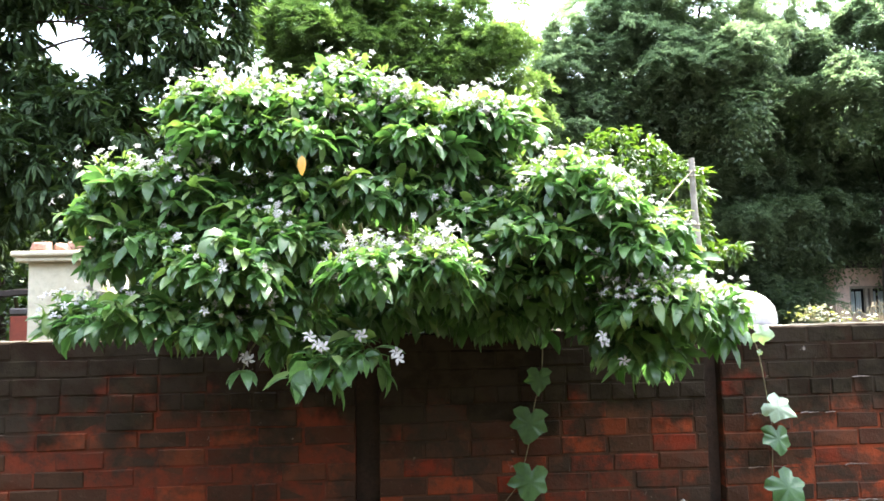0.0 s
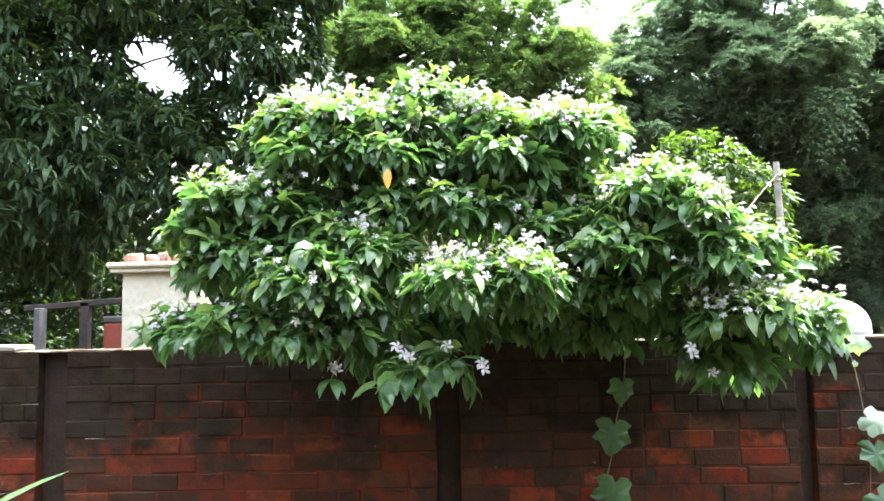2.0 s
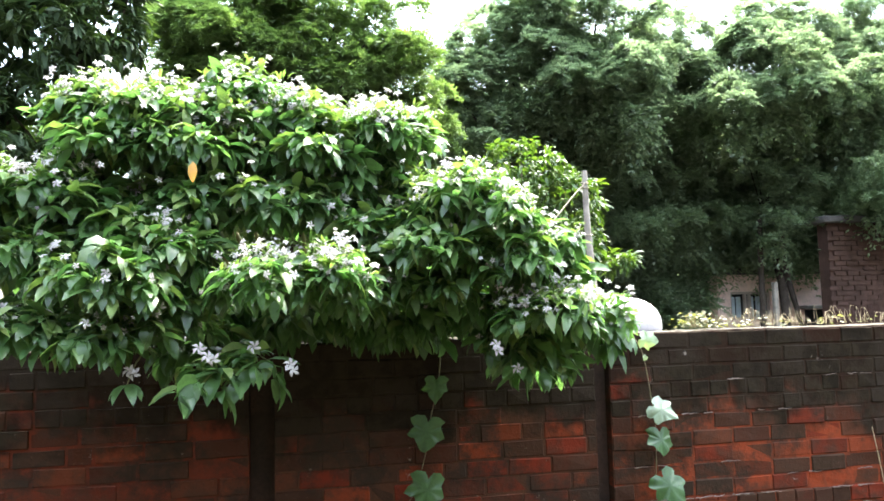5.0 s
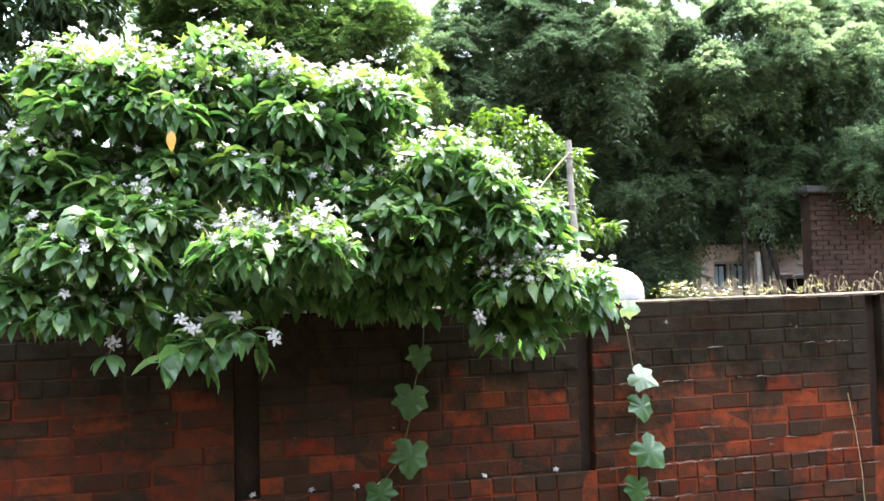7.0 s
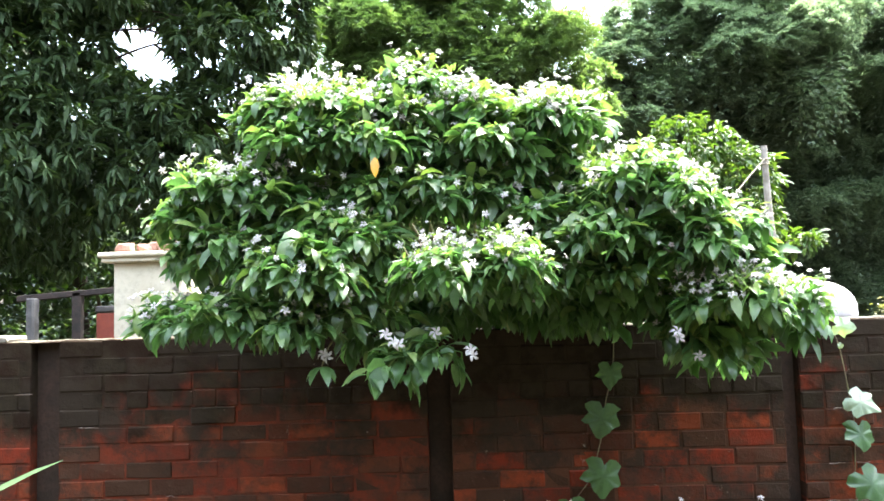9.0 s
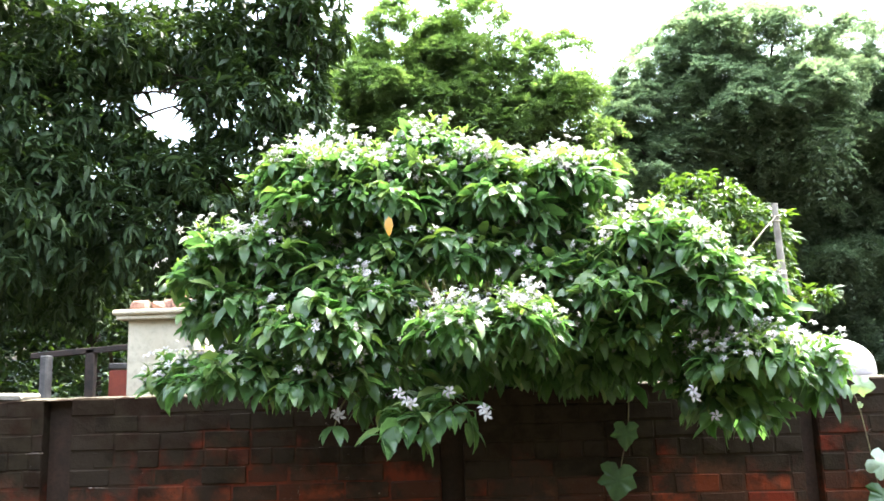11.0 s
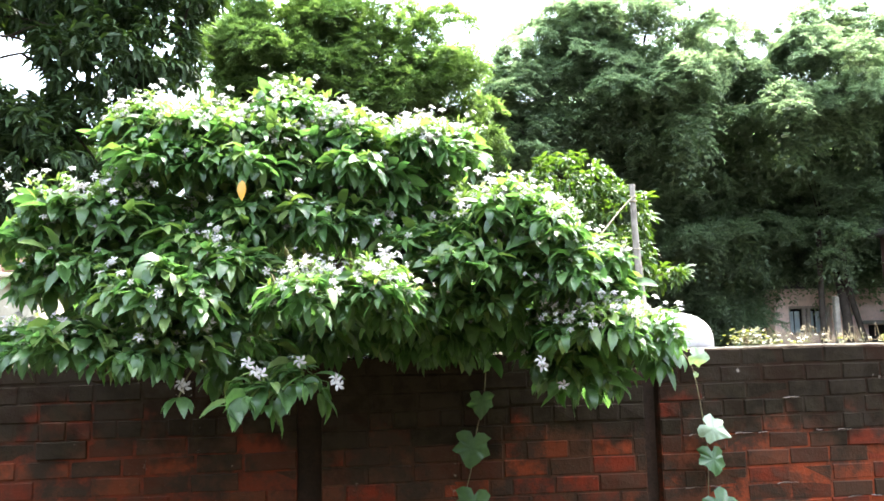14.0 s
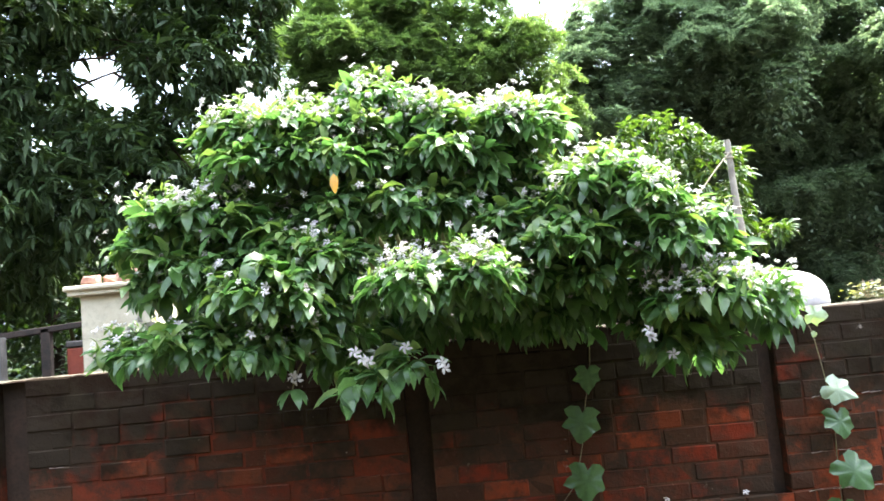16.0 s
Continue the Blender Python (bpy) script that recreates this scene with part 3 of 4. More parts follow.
LEFT = [(-1.98, 6.1, 5.05, 0.46, 0.36), (-2.45, 6.1, 5.15, 0.5, 0.4), (-1.78, 6.1, 4.78, 0.28, 0.14), (-2.1, 6.0, 5.6, 0.6, 0.3), (-4.45, 5.5, 4.0, 0.85, 0.6), (-4.5, 5.4, 3.1, 0.9, 0.75), (-3.67, 6.0, 2.95, 0.83, 0.55), (-2.47, 6.0, 4.06, 0.62, 0.47),
        (-2.1, 6.2, 4.35, 0.42, 0.48), (-2.75, 6.0, 3.2, 0.67, 0.5), (-3.75, 5.5, 4.55, 0.6, 0.3), (-6.1, 5.6, 3.6, 1.2, 1.2),
        # lobes at y 4.2 to 4.8: out of view, added to shade this crown
        (-2.9, 6.2, 4.75, 0.8, 0.35), (-3.5, 6.4, 4.95, 0.9, 0.3), (-4.2, 5.9, 4.6, 0.6, 0.3), (-3.3, 6.1, 3.55, 0.5, 0.25), (-3.49, 5.7, 3.68, 0.22, 0.12), (-3.73, 5.7, 4.07, 0.20, 0.22), (-2.80, 5.7, 4.07, 0.16, 0.25), (-3.19, 5.7, 3.42, 0.35, 0.14), (-3.5, 5.8, 4.32, 0.12, 0.07), (-3.0, 5.8, 4.22, 0.11, 0.09), (-5.2, 5.6, 5.0, 1.2, 0.6), (-4.2, 4.2, 5.6, 1.1, 0.7), (-6.2, 4.4, 5.6, 1.3, 0.8), (-3.1, 4.8, 5.9, 0.9, 0.6), (-7.6, 5.4, 4.8, 1.2, 1.0), (-4.9, 6.6, 2.6, 1.0, 0.6), (-6.6, 6.4, 2.5, 1.1, 0.8)]
mango_left = mango("dark glossy mango tree with drooping leaves in shade", LEFT, (-4.3, 7.0, 0), (-2.75, 6.6, 2.7), 0.14)

for pts in (((-3.67, 5.9, 4.39), (-3.27, 5.9, 4.42), (-2.80, 5.9, 4.31)), ((-3.60, 5.9, 3.96), (-3.20, 5.9, 4.09), (-2.80, 5.9, 4.09)),
            ((-3.75, 5.9, 4.22), (-3.3, 5.9, 4.24), (-3.05, 5.9, 4.12), (-2.75, 5.9, 3.84)), ((-3.3, 5.9, 4.24), (-3.1, 5.9, 4.34), (-2.9, 5.9, 4.36)), ((-3.2, 5.9, 4.09), (-3.0, 5.9, 3.94), (-2.85, 5.9, 3.72))):
    quads("twig", *tube(pts, 0.014, 0.006, 5), M_BARK, mango_left)

sapling = tagged(new("mango_sapling"), "young light green mango sapling behind the wall", "sapling")
SAP = [(1.75, 6.0, 2.98, 0.42, 0.24), (2.2, 6.0, 2.65, 0.34, 0.3), (2.13, 6.0, 2.22, 0.40, 0.3), (2.66, 6.0, 2.04, 0.26, 0.09), (1.7, 6.0, 2.6, 0.4, 0.3),
       (1.5, 6.1, 2.1, 0.5, 0.4)]
trunk_and_limbs(sapling, (2.0, 6.2, 0), (2.0, 6.1, 1.6), SAP, 0.05, M_TWIG)
p_, w_ = on_lobes(SAP, 0.12, 0.8, -0.7, 0.6)
quads("crown", *whorls(p_, w_, 9, 0.12, 0.25, (0.1, -0.9), 0.5, 0.5), M_SAPLING, sapling)


def far_woods():
    lobes = []
    for k in range(34):
        x = -26 + k * 1.7 + rnd.uniform(-0.5, 0.5)
        lobes.append((x, 17 + rnd.uniform(-1, 2), rnd.uniform(1.0, 2.0), 1.6, rnd.uniform(1.2, 1.8)))
        lobes.append((x, 18.5 + rnd.uniform(-1, 1), rnd.uniform(3.0, 4.2), 1.6, 1.3))
    p, w = on_lobes(lobes, 0.55, 0.7, -0.6, 0.8)
    # added backdrop whose dark leaves fill the crown gaps as deep shade
    tagged(quads("far_woods", *feathers(p, w, 10, 6, 0.7, 0.28, 0.45), M_FAR, smooth=False), "added belt of dark trees that fills crown gaps with deep shade", "trees", kind="stuff")
    rear = tagged(new("mango_tree"), "dense dark tree standing behind the gate", "tree")
    mass = [(-4.6, 8.0, 3.3, 1.0, 0.7), (-6.2, 8.0, 3.4, 1.1, 0.8), (-5.4, 7.8, 4.3, 1.1, 0.5), (-3.2, 8.2, 3.3, 0.9, 0.6), (-7.8, 8.0, 3.8, 1.2, 1.0)]
    p, w = on_lobes(mass, 0.2, 0.7, -0.8, 0.6)
    quads("crown", *whorls(p, w, 9, 0.2, 0.3, (-0.1, -1.0), 0.4, 0.4), M_MANGO, rear)
    quads("trunk", *tube([(-5.2, 8.2, -0.1), (-5.1, 8.2, 1.5), (-5.2, 8.1, 3.4)], 0.13, 0.06, 8), M_BARK, rear)
    low = [(-5.6, 7.4, 1.9, 0.8, 0.5), (-4.6, 7.6, 2.0, 0.7, 0.5), (-3.7, 7.4, 2.1, 0.5, 0.55), (-6.9, 7.5, 1.8, 0.9, 0.7), (-2.6, 7.8, 1.9, 0.8, 0.7), (-5.0, 8.0, 1.1, 1.6, 0.7), (-3.0, 8.2, 1.1, 1.2, 0.8)]
    hedge = tagged(new("shrub"), "sunlit green shrubs growing beyond the gate", "shrub")
    p, w = on_lobes(low, 0.17, 0.7, -0.6, 0.7)
    quads("foliage", *whorls(p, w, 8, 0.14, 0.32, (0.1, -0.9), 0.4, 0.4), M_HEDGE, hedge)
    quads("stem", *tube([(-4.6, 7.8, -0.1), (-4.5, 7.7, 1.0), (-4.6, 7.6, 1.8)], 0.05, 0.02), M_TWIG, hedge)


far_woods()


# ---- the houses ----
def pink_house():
    house = tagged(new("pink_house"), "low pink plastered house under the trees", "house")
    x0, x1, y0, y1, top = 7.78, 12.0, 12.5, 13.3, 2.2
    wx0, wx1, wz0, wz1 = 8.07, 8.97, 1.30, 1.86
    t = 0.23
    for nm, a, b, c, d in (("wall", x0, wx0, 0, top), ("wall", wx1, x1, 0, top), ("wall", wx0, wx1, 0, wz0), ("wall", wx0, wx1, wz1, top)):
        part(nm, box((b - a, t, d - c), ((a + b) / 2, y0 + t / 2, (c + d) / 2)), M_PINK, house)
    part("wall", box((t, y1 - y0 - t, top), (x0 + t / 2, (y0 + t + y1) / 2, top / 2)), M_PINK, house)
    part("wall", box((t, y1 - y0 - t, top), (x1 - t / 2, (y0 + t + y1) / 2, top / 2)), M_PINK, house)
    part("wall", box((x1 - x0 - 2 * t, t, top), ((x0 + x1) / 2, y1 - t / 2, top / 2)), M_PINK, house)
    part("roof", box((x1 - x0 + 0.2, y1 - y0 + 0.1, 0.14), ((x0 + x1) / 2, (y0 + y1) / 2, top + 0.07), 0.02), M_DARKPOST, house, "flat dark weathered roof slab")
    win = part("window", box((wx1 - wx0, 0.06, 0.05), ((wx0 + wx1) / 2, y0 + 0.08, wz1 - 0.025)), M_FRAME, house, "wooden window frame")
    part("window_sill", box((wx1 - wx0, 0.06, 0.05), ((wx0 + wx1) / 2, y0 + 0.08, wz0 + 0.025)), M_FRAME, win)
    for x in (wx0 + 0.025, wx0 + 0.36, wx0 + 0.46, wx1 - 0.025):
        part("frame_bar", box((0.05, 0.06, wz1 - wz0 - 0.1), (x, y0 + 0.08, (wz0 + wz1) / 2)), M_FRAME, win)
    for a, b in ((wx0 + 0.08, wx0 + 0.2), (wx0 + 0.22, wx0 + 0.33), (wx0 + 0.5, wx0 + 0.62), (wx0 + 0.66, wx1 - 0.06)):
        n = 9
        xs = np.linspace(a, b, n)
        ys = y0 + 0.17 + 0.012 * np.sin(np.arange(n) * 1.9)
        v = np.array([(x, y, z) for x, y in zip(xs, ys) for z in (wz0 + 0.04, wz1 - 0.1)])
        quads("curtain", v, [(2 * i, 2 * i + 2, 2 * i + 3, 2 * i + 1) for i in range(n - 1)], M_CURTAIN, win, "pale hanging curtain strip")
    # near-black sheet stands for the unlit inside of the room
    part("room_back", box((wx1 - wx0 + 0.8, 0.05, 1.6), ((wx0 + wx1) / 2, y0 + 0.34, 1.5)), M_DARK, house)
    part("ledge", box((1.0, 0.25, 0.07), (10.1, y0 - 0.12, 1.52), 0.01), M_GREYPOST, house)
    part("dark_doorway", box((0.75, 0.05, 0.5), (10.1, y0 - 0.02, 1.22)), M_DARK, house, "flat dark panel under a ledge")


pink_house()

stake = tagged(new("wooden_post"), "slim tan wooden post standing before the pink house", "post")
part("shaft", box((0.085, 0.085, 2.0), (8.14, 11.2, 1.0), 0.01, 0.003), M_POLE, stake)


def brick_house():
    """An unplastered brick building in shade; its courses are geometry."""
    house = tagged(new("brick_house"), "unplastered brick building with crumbling face in shade", "house")
    x0, x1, y0, y1, top = 8.73, 14.0, 10.5, 10.76, 3.0
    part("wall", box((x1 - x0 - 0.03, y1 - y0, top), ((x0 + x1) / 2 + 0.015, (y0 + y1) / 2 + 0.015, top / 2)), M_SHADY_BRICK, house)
    part("roof", box((x1 - x0 + 0.3, y1 - y0 + 0.3, 0.12), ((x0 + x1) / 2, (y0 + y1) / 2, top + 0.06), 0.015), M_DARKPOST, house)
    rows = []
    for c in range(33):
        x = x0 - 0.01 + (0.12 if c % 2 else 0.0)
        while x < 12.5:
            if rnd.random() > 0.06:
                v = np.array([(dx, dy, dz) for dx in (0.0, 0.228) for dy in (0.0, 0.05) for dz in (0.0, 0.074)])
                v = v + (x, y0 - 0.018 + rnd.uniform(-0.01, 0.012), 0.05 + c * 0.088)
                rows.append((v, np.array([(0, 4, 5, 1), (0, 1, 3, 2), (4, 6, 7, 5), (1, 5, 7, 3), (0, 2, 6, 4)])))
            x += 0.24
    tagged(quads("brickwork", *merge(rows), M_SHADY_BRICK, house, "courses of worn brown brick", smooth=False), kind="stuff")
    return house


brick_house()


# ---- beyond the wall, near ----
def pillar():
    post = tagged(new("gate_pillar"), "cream-painted gate pillar with flat cap and broken brick on top", "pillar")
    part("shaft", box((0.44, 0.44, 1.92), (-2.385, 4.12, 0.96), 0.008, 0.002), M_CREAM, post)
    part("cap", joined(box((0.53, 0.53, 0.03), (-2.40, 4.12, 1.935), 0.006), box((0.57, 0.57, 0.035), (-2.40, 4.12, 1.9675), 0.01)), M_CREAM, post, "projecting cream cap slab")
    for k in range(6):
        x = -2.56 + 0.075 * k + rnd.uniform(-0.015, 0.015)
        part("brick_fragment", box((rnd.uniform(0.06, 0.1), 0.12, rnd.uniform(0.05, 0.11)), (x, 4.05 + rnd.uniform(-0.06, 0.1), 2.02), 0.012, 0.008, (rnd.uniform(-8, 8), rnd.uniform(-6, 6), rnd.uniform(-25, 25))), M_RUBBLE, post)


pillar()

gate = tagged(new("iron_gate"), "old dark iron gate frame between posts", "gate")
part("top_rail", box((1.15, 0.05, 0.045), (-3.06, 4.56, 1.755), 0.006, turn=(0, -3.5, 0)), M_IRON, gate)
part("gate_stile", box((0.07, 0.05, 1.76), (-3.19, 4.56, 0.88), 0.006), M_IRON, gate)
part("lower_rail", box((0.9, 0.04, 0.04), (-3.05, 4.56, 0.9), 0.006), M_IRON, gate)
post_ = tagged(new("gate_post"), "slim grey concrete post at the gate", "post")
part("shaft", box((0.055, 0.08, 1.72), (-3.49, 4.5, 0.86), 0.008, 0.002), M_DARKPOST, post_)
red = tagged(new("red_board"), "brick-red painted board with pale top edge", "board")
part("panel", box((0.24, 0.04, 1.60), (-3.02, 4.75, 0.80), 0.01, turn=(0, 0, 8)), M_RED, red)
part("edging", box((0.25, 0.05, 0.05), (-3.02, 4.75, 1.628), 0.01, turn=(0, 0, 8)), M_DARKPOST, red)


def pole():
    p = tagged(new("wooden_pole"), "weathered grey wooden pole with a wire tie, behind the wall", "pole")
    quads("shaft", *tube([(1.62, 3.8, -0.1), (1.545, 3.8, 1.5), (1.505, 3.8, 2.1), (1.496, 3.8, 2.51)], 0.025, 0.019, 10, 0.03), M_POLE, p)
    bm = bmesh.new()
    bmesh.ops.create_circle(bm, cap_ends=True, segments=10, radius=0.019)
    bmesh.ops.translate(bm, vec=(1.496, 3.8, 2.512), verts=bm.verts)
    part("cut_end", bm, M_POLE, p)
    for z, x in ((2.43, 1.497), (2.40, 1.498), (2.09, 1.507)):
        ang = np.linspace(0, 2 * np.pi, 13)
        quads("tie", *tube(np.stack([x + 0.024 * np.cos(ang), 3.8 + 0.024 * np.sin(ang), z + 0.006 * np.sin(ang)], -1), 0.004, 0.004, 5), M_ROPE, p, "turn of thin rope")
    quads("stay", *tube([(1.482, 3.77, 2.42), (1.35, 3.7, 2.30), (1.18, 3.6, 2.13)], 0.0045, 0.004, 5), M_ROPE, p, "slack rope stay")


pole()


def dome():
    tub = tagged(new("white_dome"), "white painted rounded dome top beside the wall", "dome")
    bm = bmesh.new()
    bmesh.ops.create_uvsphere(bm, u_segments=32, v_segments=16, radius=1)
    for v in bm.verts:
        v.co.z = max(v.co.z, -0.15) if v.co.z < 0 else v.co.z**0.78
        k = 1.0 if v.co.x < 0 else 0.96
        v.co = Vector((1.615 + v.co.x * 0.225 * k, 3.53 + v.co.y * 0.2, 1.48 + v.co.z * 0.19))
    part("shell", bm, M_WHITE, tub, smooth=True)
    part("drum", box((0.42, 0.36, 1.46), (1.615, 3.53, 0.73), 0.05, segments=3), M_WHITE, tub)


dome()

slab = tagged(new("stone_slab"), "pale flat stone lying on the wall top", "stone")
part("stone", box((0.52, 0.2, 0.026), (-3.03, 3.16, 1.490), 0.011, 0.004, (0, 2, 4), 2), M_STONE, slab)


# ---- vegetation on and over the wall ----
BUSH_TOPS = [
        (-1.07, 2.6, 2.46, 0.21, 0.08), (-0.53, 2.62, 2.58, 0.11, 0.06), (-0.71, 2.57, 2.42, 0.21, 0.08), (-0.04, 2.62, 2.37, 0.22, 0.07), (0.19, 2.66, 2.38, 0.04, 0.05), (-1.24, 2.58, 2.4, 0.05, 0.05),
        (-1.43, 2.46, 2.1, 0.15, 0.06), (-1.24, 2.5, 2.12, 0.11, 0.05), (-1.7, 2.45, 1.54, 0.12, 0.04), (-1.84, 2.5, 1.5, 0.04, 0.03), (-0.37, 2.22, 1.73, 0.2, 0.04), (-0.53, 2.24, 1.71, 0.07, 0.04),
        (0.3, 2.45, 2.07, 0.17, 0.08), (0.47, 2.38, 1.96, 0.18, 0.08), (0.64, 2.4, 1.85, 0.12, 0.08), (0.18, 2.4, 1.98, 0.07, 0.07), (0.73, 2.38, 1.57, 0.15, 0.06), (1.0, 2.5, 1.53, 0.07, 0.05),
        (-0.87, 2.6, 2.49, 0.1, 0.06), (-0.35, 2.6, 2.43, 0.13, 0.06), (0.58, 2.42, 1.98, 0.1, 0.07)]
BUSH_SIDES = [
        (-0.26, 2.55, 2.26, 0.2, 0.07), (-0.85, 2.52, 2.29, 0.21, 0.07), (-1.39, 2.42, 2.04, 0.18, 0.07), (-1.56, 2.42, 1.97, 0.05, 0.06), (-0.87, 2.64, 2.09, 0.26, 0.11), (-0.33, 2.64, 2.08, 0.27, 0.1),
        (0.0, 2.64, 2.03, 0.11, 0.1), (-1.37, 2.38, 1.82, 0.2, 0.09), (-1.07, 2.32, 1.76, 0.2, 0.11), (-0.81, 2.34, 1.86, 0.14, 0.08), (-1.42, 2.38, 1.56, 0.18, 0.07), (-1.17, 2.34, 1.53, 0.17, 0.07),
        (-0.89, 2.4, 1.59, 0.15, 0.09), (-0.37, 2.28, 1.7, 0.18, 0.05), (0.23, 2.36, 1.87, 0.15, 0.09), (0.49, 2.38, 1.8, 0.2, 0.1), (0.77, 2.45, 1.76, 0.09, 0.09), (-0.61, 2.56, 2.29, 0.18, 0.08),
        (-1.05, 2.5, 2.31, 0.15, 0.06), (-0.66, 2.5, 2.02, 0.2, 0.1), (-0.05, 2.6, 2.19, 0.16, 0.08), (-1.04, 2.46, 1.94, 0.17, 0.1), (-0.02, 2.5, 1.88, 0.14, 0.1), (-0.41, 2.55, 2.05, 0.2, 0.08),
        (0.1, 2.46, 1.75, 0.14, 0.1), (-0.07, 2.52, 1.67, 0.15, 0.07), (0.24, 2.48, 1.7, 0.14, 0.09)]
BUSH_LOW = [
        (0.69, 2.58, 1.49, 0.13, 0.08), (0.52, 2.69, 1.62, 0.16, 0.11), (0.72, 2.62, 1.38, 0.12, 0.06), (1.0, 2.66, 1.51, 0.09, 0.06), (-0.09, 2.96, 1.61, 0.27, 0.1), (0.25, 2.88, 1.6, 0.24, 0.12),
        (-0.48, 2.94, 1.59, 0.27, 0.1), (-0.81, 2.74, 1.49, 0.12, 0.08), (-0.64, 2.22, 1.34, 0.09, 0.05), (-0.75, 2.24, 1.39, 0.02, 0.04), (-0.46, 2.26, 1.34, 0.02, 0.04), (-0.96, 2.22, 1.33, 0.02, 0.02),
        (-0.54, 2.24, 1.38, 0.07, 0.04)]
BUSH = BUSH_TOPS + BUSH_SIDES


def blossom_mesh():
    """Five-petalled pinwheel flower on a slender tube, facing +z."""
    v, f = [], []
    for k in range(5):
        a = k * 2 * math.pi / 5
        rows = ((0.003, 0.002, 0.0, 0.0), (0.011, 0.0055, 0.003, 0.1), (0.019, 0.0068, 0.003, 0.3), (0.028, 0.0015, -0.003, 0.55))
        b = len(v)
        for r, hw, z, tw in rows:
            c, s = math.cos(a + tw), math.sin(a + tw)
            v += [(r * c + hw * s, r * s - hw * c, z), (r * c - hw * s, r * s + hw * c, z + 0.002)]
        f += [(b + 2 * i, b + 2 * i + 2, b + 2 * i + 3, b + 2 * i + 1) for i in range(3)]
    t, tf = tube([(0, 0, -0.022), (0, 0, 0.001)], 0.0018, 0.0026, 5)
    f += [tuple(int(i) + len(v) for i in q) for q in tf]
    return np.concatenate([np.array(v), t]), np.array(f)


def spin(way, roll):
    """A turn that brings +z to way."""
    return way.to_track_quat("Z", "Y").to_matrix().to_4x4() @ Matrix.Rotation(roll, 4, "Z")


def flowering_bush():
    bush = tagged(new("jasmine_bush"), "large crape jasmine bush in white flower, hanging over the wall", "bush")
    root = (-0.25, 3.62, -0.1)
    for k, (x, y, z, rx, rz) in enumerate(BUSH + BUSH_LOW):
        if rx > 0.2:
            sx = root[0] + rnd.uniform(-0.12, 0.12)
            quads("stem", *tube([(sx, 3.62, -0.1), (sx + 0.25 * (x - sx), 3.5, 1.0), (sx + 0.6 * (x - sx), 3.2, 0.4 * z + 0.95), (x, y + 0.1, z)], 0.028, 0.006, 6), M_TWIG, bush)
    p, w = on_domes(clumps(BUSH, 0.13, 0.085, 0.07, 0.9, -0.6, 0.82), 0.076, -0.25)
    v1, f1 = whorls(p, w, 7, 0.105, 0.38, (0.15, -1.05), 0.40, 0.6)
    p2, w2 = on_domes(clumps(BUSH_LOW, 0.17, 0.11, 0.09, 0.9, -0.8, 0.85), 0.095, -0.4)
    v2, f2 = whorls(p2, w2, 7, 0.12, 0.40, (-0.1, -1.2), 0.45, 0.5)
    v, f = merge([(v1, f1), (v2, f2)])
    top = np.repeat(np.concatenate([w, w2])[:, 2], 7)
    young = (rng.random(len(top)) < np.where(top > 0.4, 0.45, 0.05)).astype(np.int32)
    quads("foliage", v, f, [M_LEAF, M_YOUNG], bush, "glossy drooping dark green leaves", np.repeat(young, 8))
    # single leaves that stand clear of the mass
    for k in range(14):
        i = int(rng.integers(len(p)))
        lv, lf = blades(p[i : i + 1] + w[i : i + 1] * 0.05, np.array([math.atan2(w[i, 1], w[i, 0]) + rng.normal(0, 0.4)]), np.array([0.2]), np.array([-1.0]), np.array([0.12]), np.array([0.36]), np.array([0.25]), np.array([rng.normal(0, 0.3)]))
        quads("leaf", lv, lf, M_YOUNG if k % 3 == 0 else M_LEAF, bush)
    lv, lf = blades(np.array([[-0.72, 2.16, 2.19]]), np.array([-1.4]), np.array([-1.1]), np.array([-1.5]), np.array([0.088]), np.array([0.42]), np.array([0.2]), np.array([0.4]))
    quads("yellow_leaf", lv, lf, M_OLDLEAF, bush, "withered yellow-orange leaf")
    quads("stem", *tube([(-0.85, 2.45, 1.52), (-0.93, 2.33, 1.47), (-0.965, 2.27, 1.37)], 0.005, 0.003, 5), M_TWIG, bush)
    for turn, ln in ((-2.6, 0.09), (-2.0, 0.11), (-1.1, 0.12), (-0.6, 0.10), (0.2, 0.08)):
        lv, lf = blades(np.array([[-0.965, 2.27, 1.37]]), np.array([turn]), np.array([-0.1]), np.array([-1.3]), np.array([ln]), np.array([0.36]), np.array([0.3]), np.array([0.1]))
        quads("leaf", lv, lf, M_LEAF, bush)
    for at, turn, tilt, ln in (((-1.20, 2.48, 2.45), 3.1, 0.15, 0.15), ((-1.19, 2.47, 2.43), -2.8, -0.05, 0.13), ((0.20, 2.5, 2.42), 0.1, 0.35, 0.14), ((0.20, 2.5, 2.40), -0.3, 0.0, 0.15), ((-0.4, 2.42, 2.55), 0.0, 0.5, 0.13)):
        lv, lf = blades(np.array([at]), np.array([turn]), np.array([tilt]), np.array([tilt - 0.9]), np.array([ln]), np.array([0.3]), np.array([0.3]), np.array([0.3]))
        quads("leaf", lv, lf, M_YOUNG, bush)
    # blossoms, mostly on the upper sides
    bv, bf = blossom_mesh()
    me = bpy.data.meshes.new("blossom")
    me.from_pydata([tuple(c) for c in bv], [], [tuple(int(i) for i in q) for q in bf])
    me.materials.append(M_PETAL)
    lob = np.array(BUSH)
    rel = (p[:, None] - lob[None, :, :3]) / lob[None][:, :, [3, 3, 4]]
    near = np.argmin((rel**2).sum(2), 1)
    high = rel[np.arange(len(p)), near, 2]
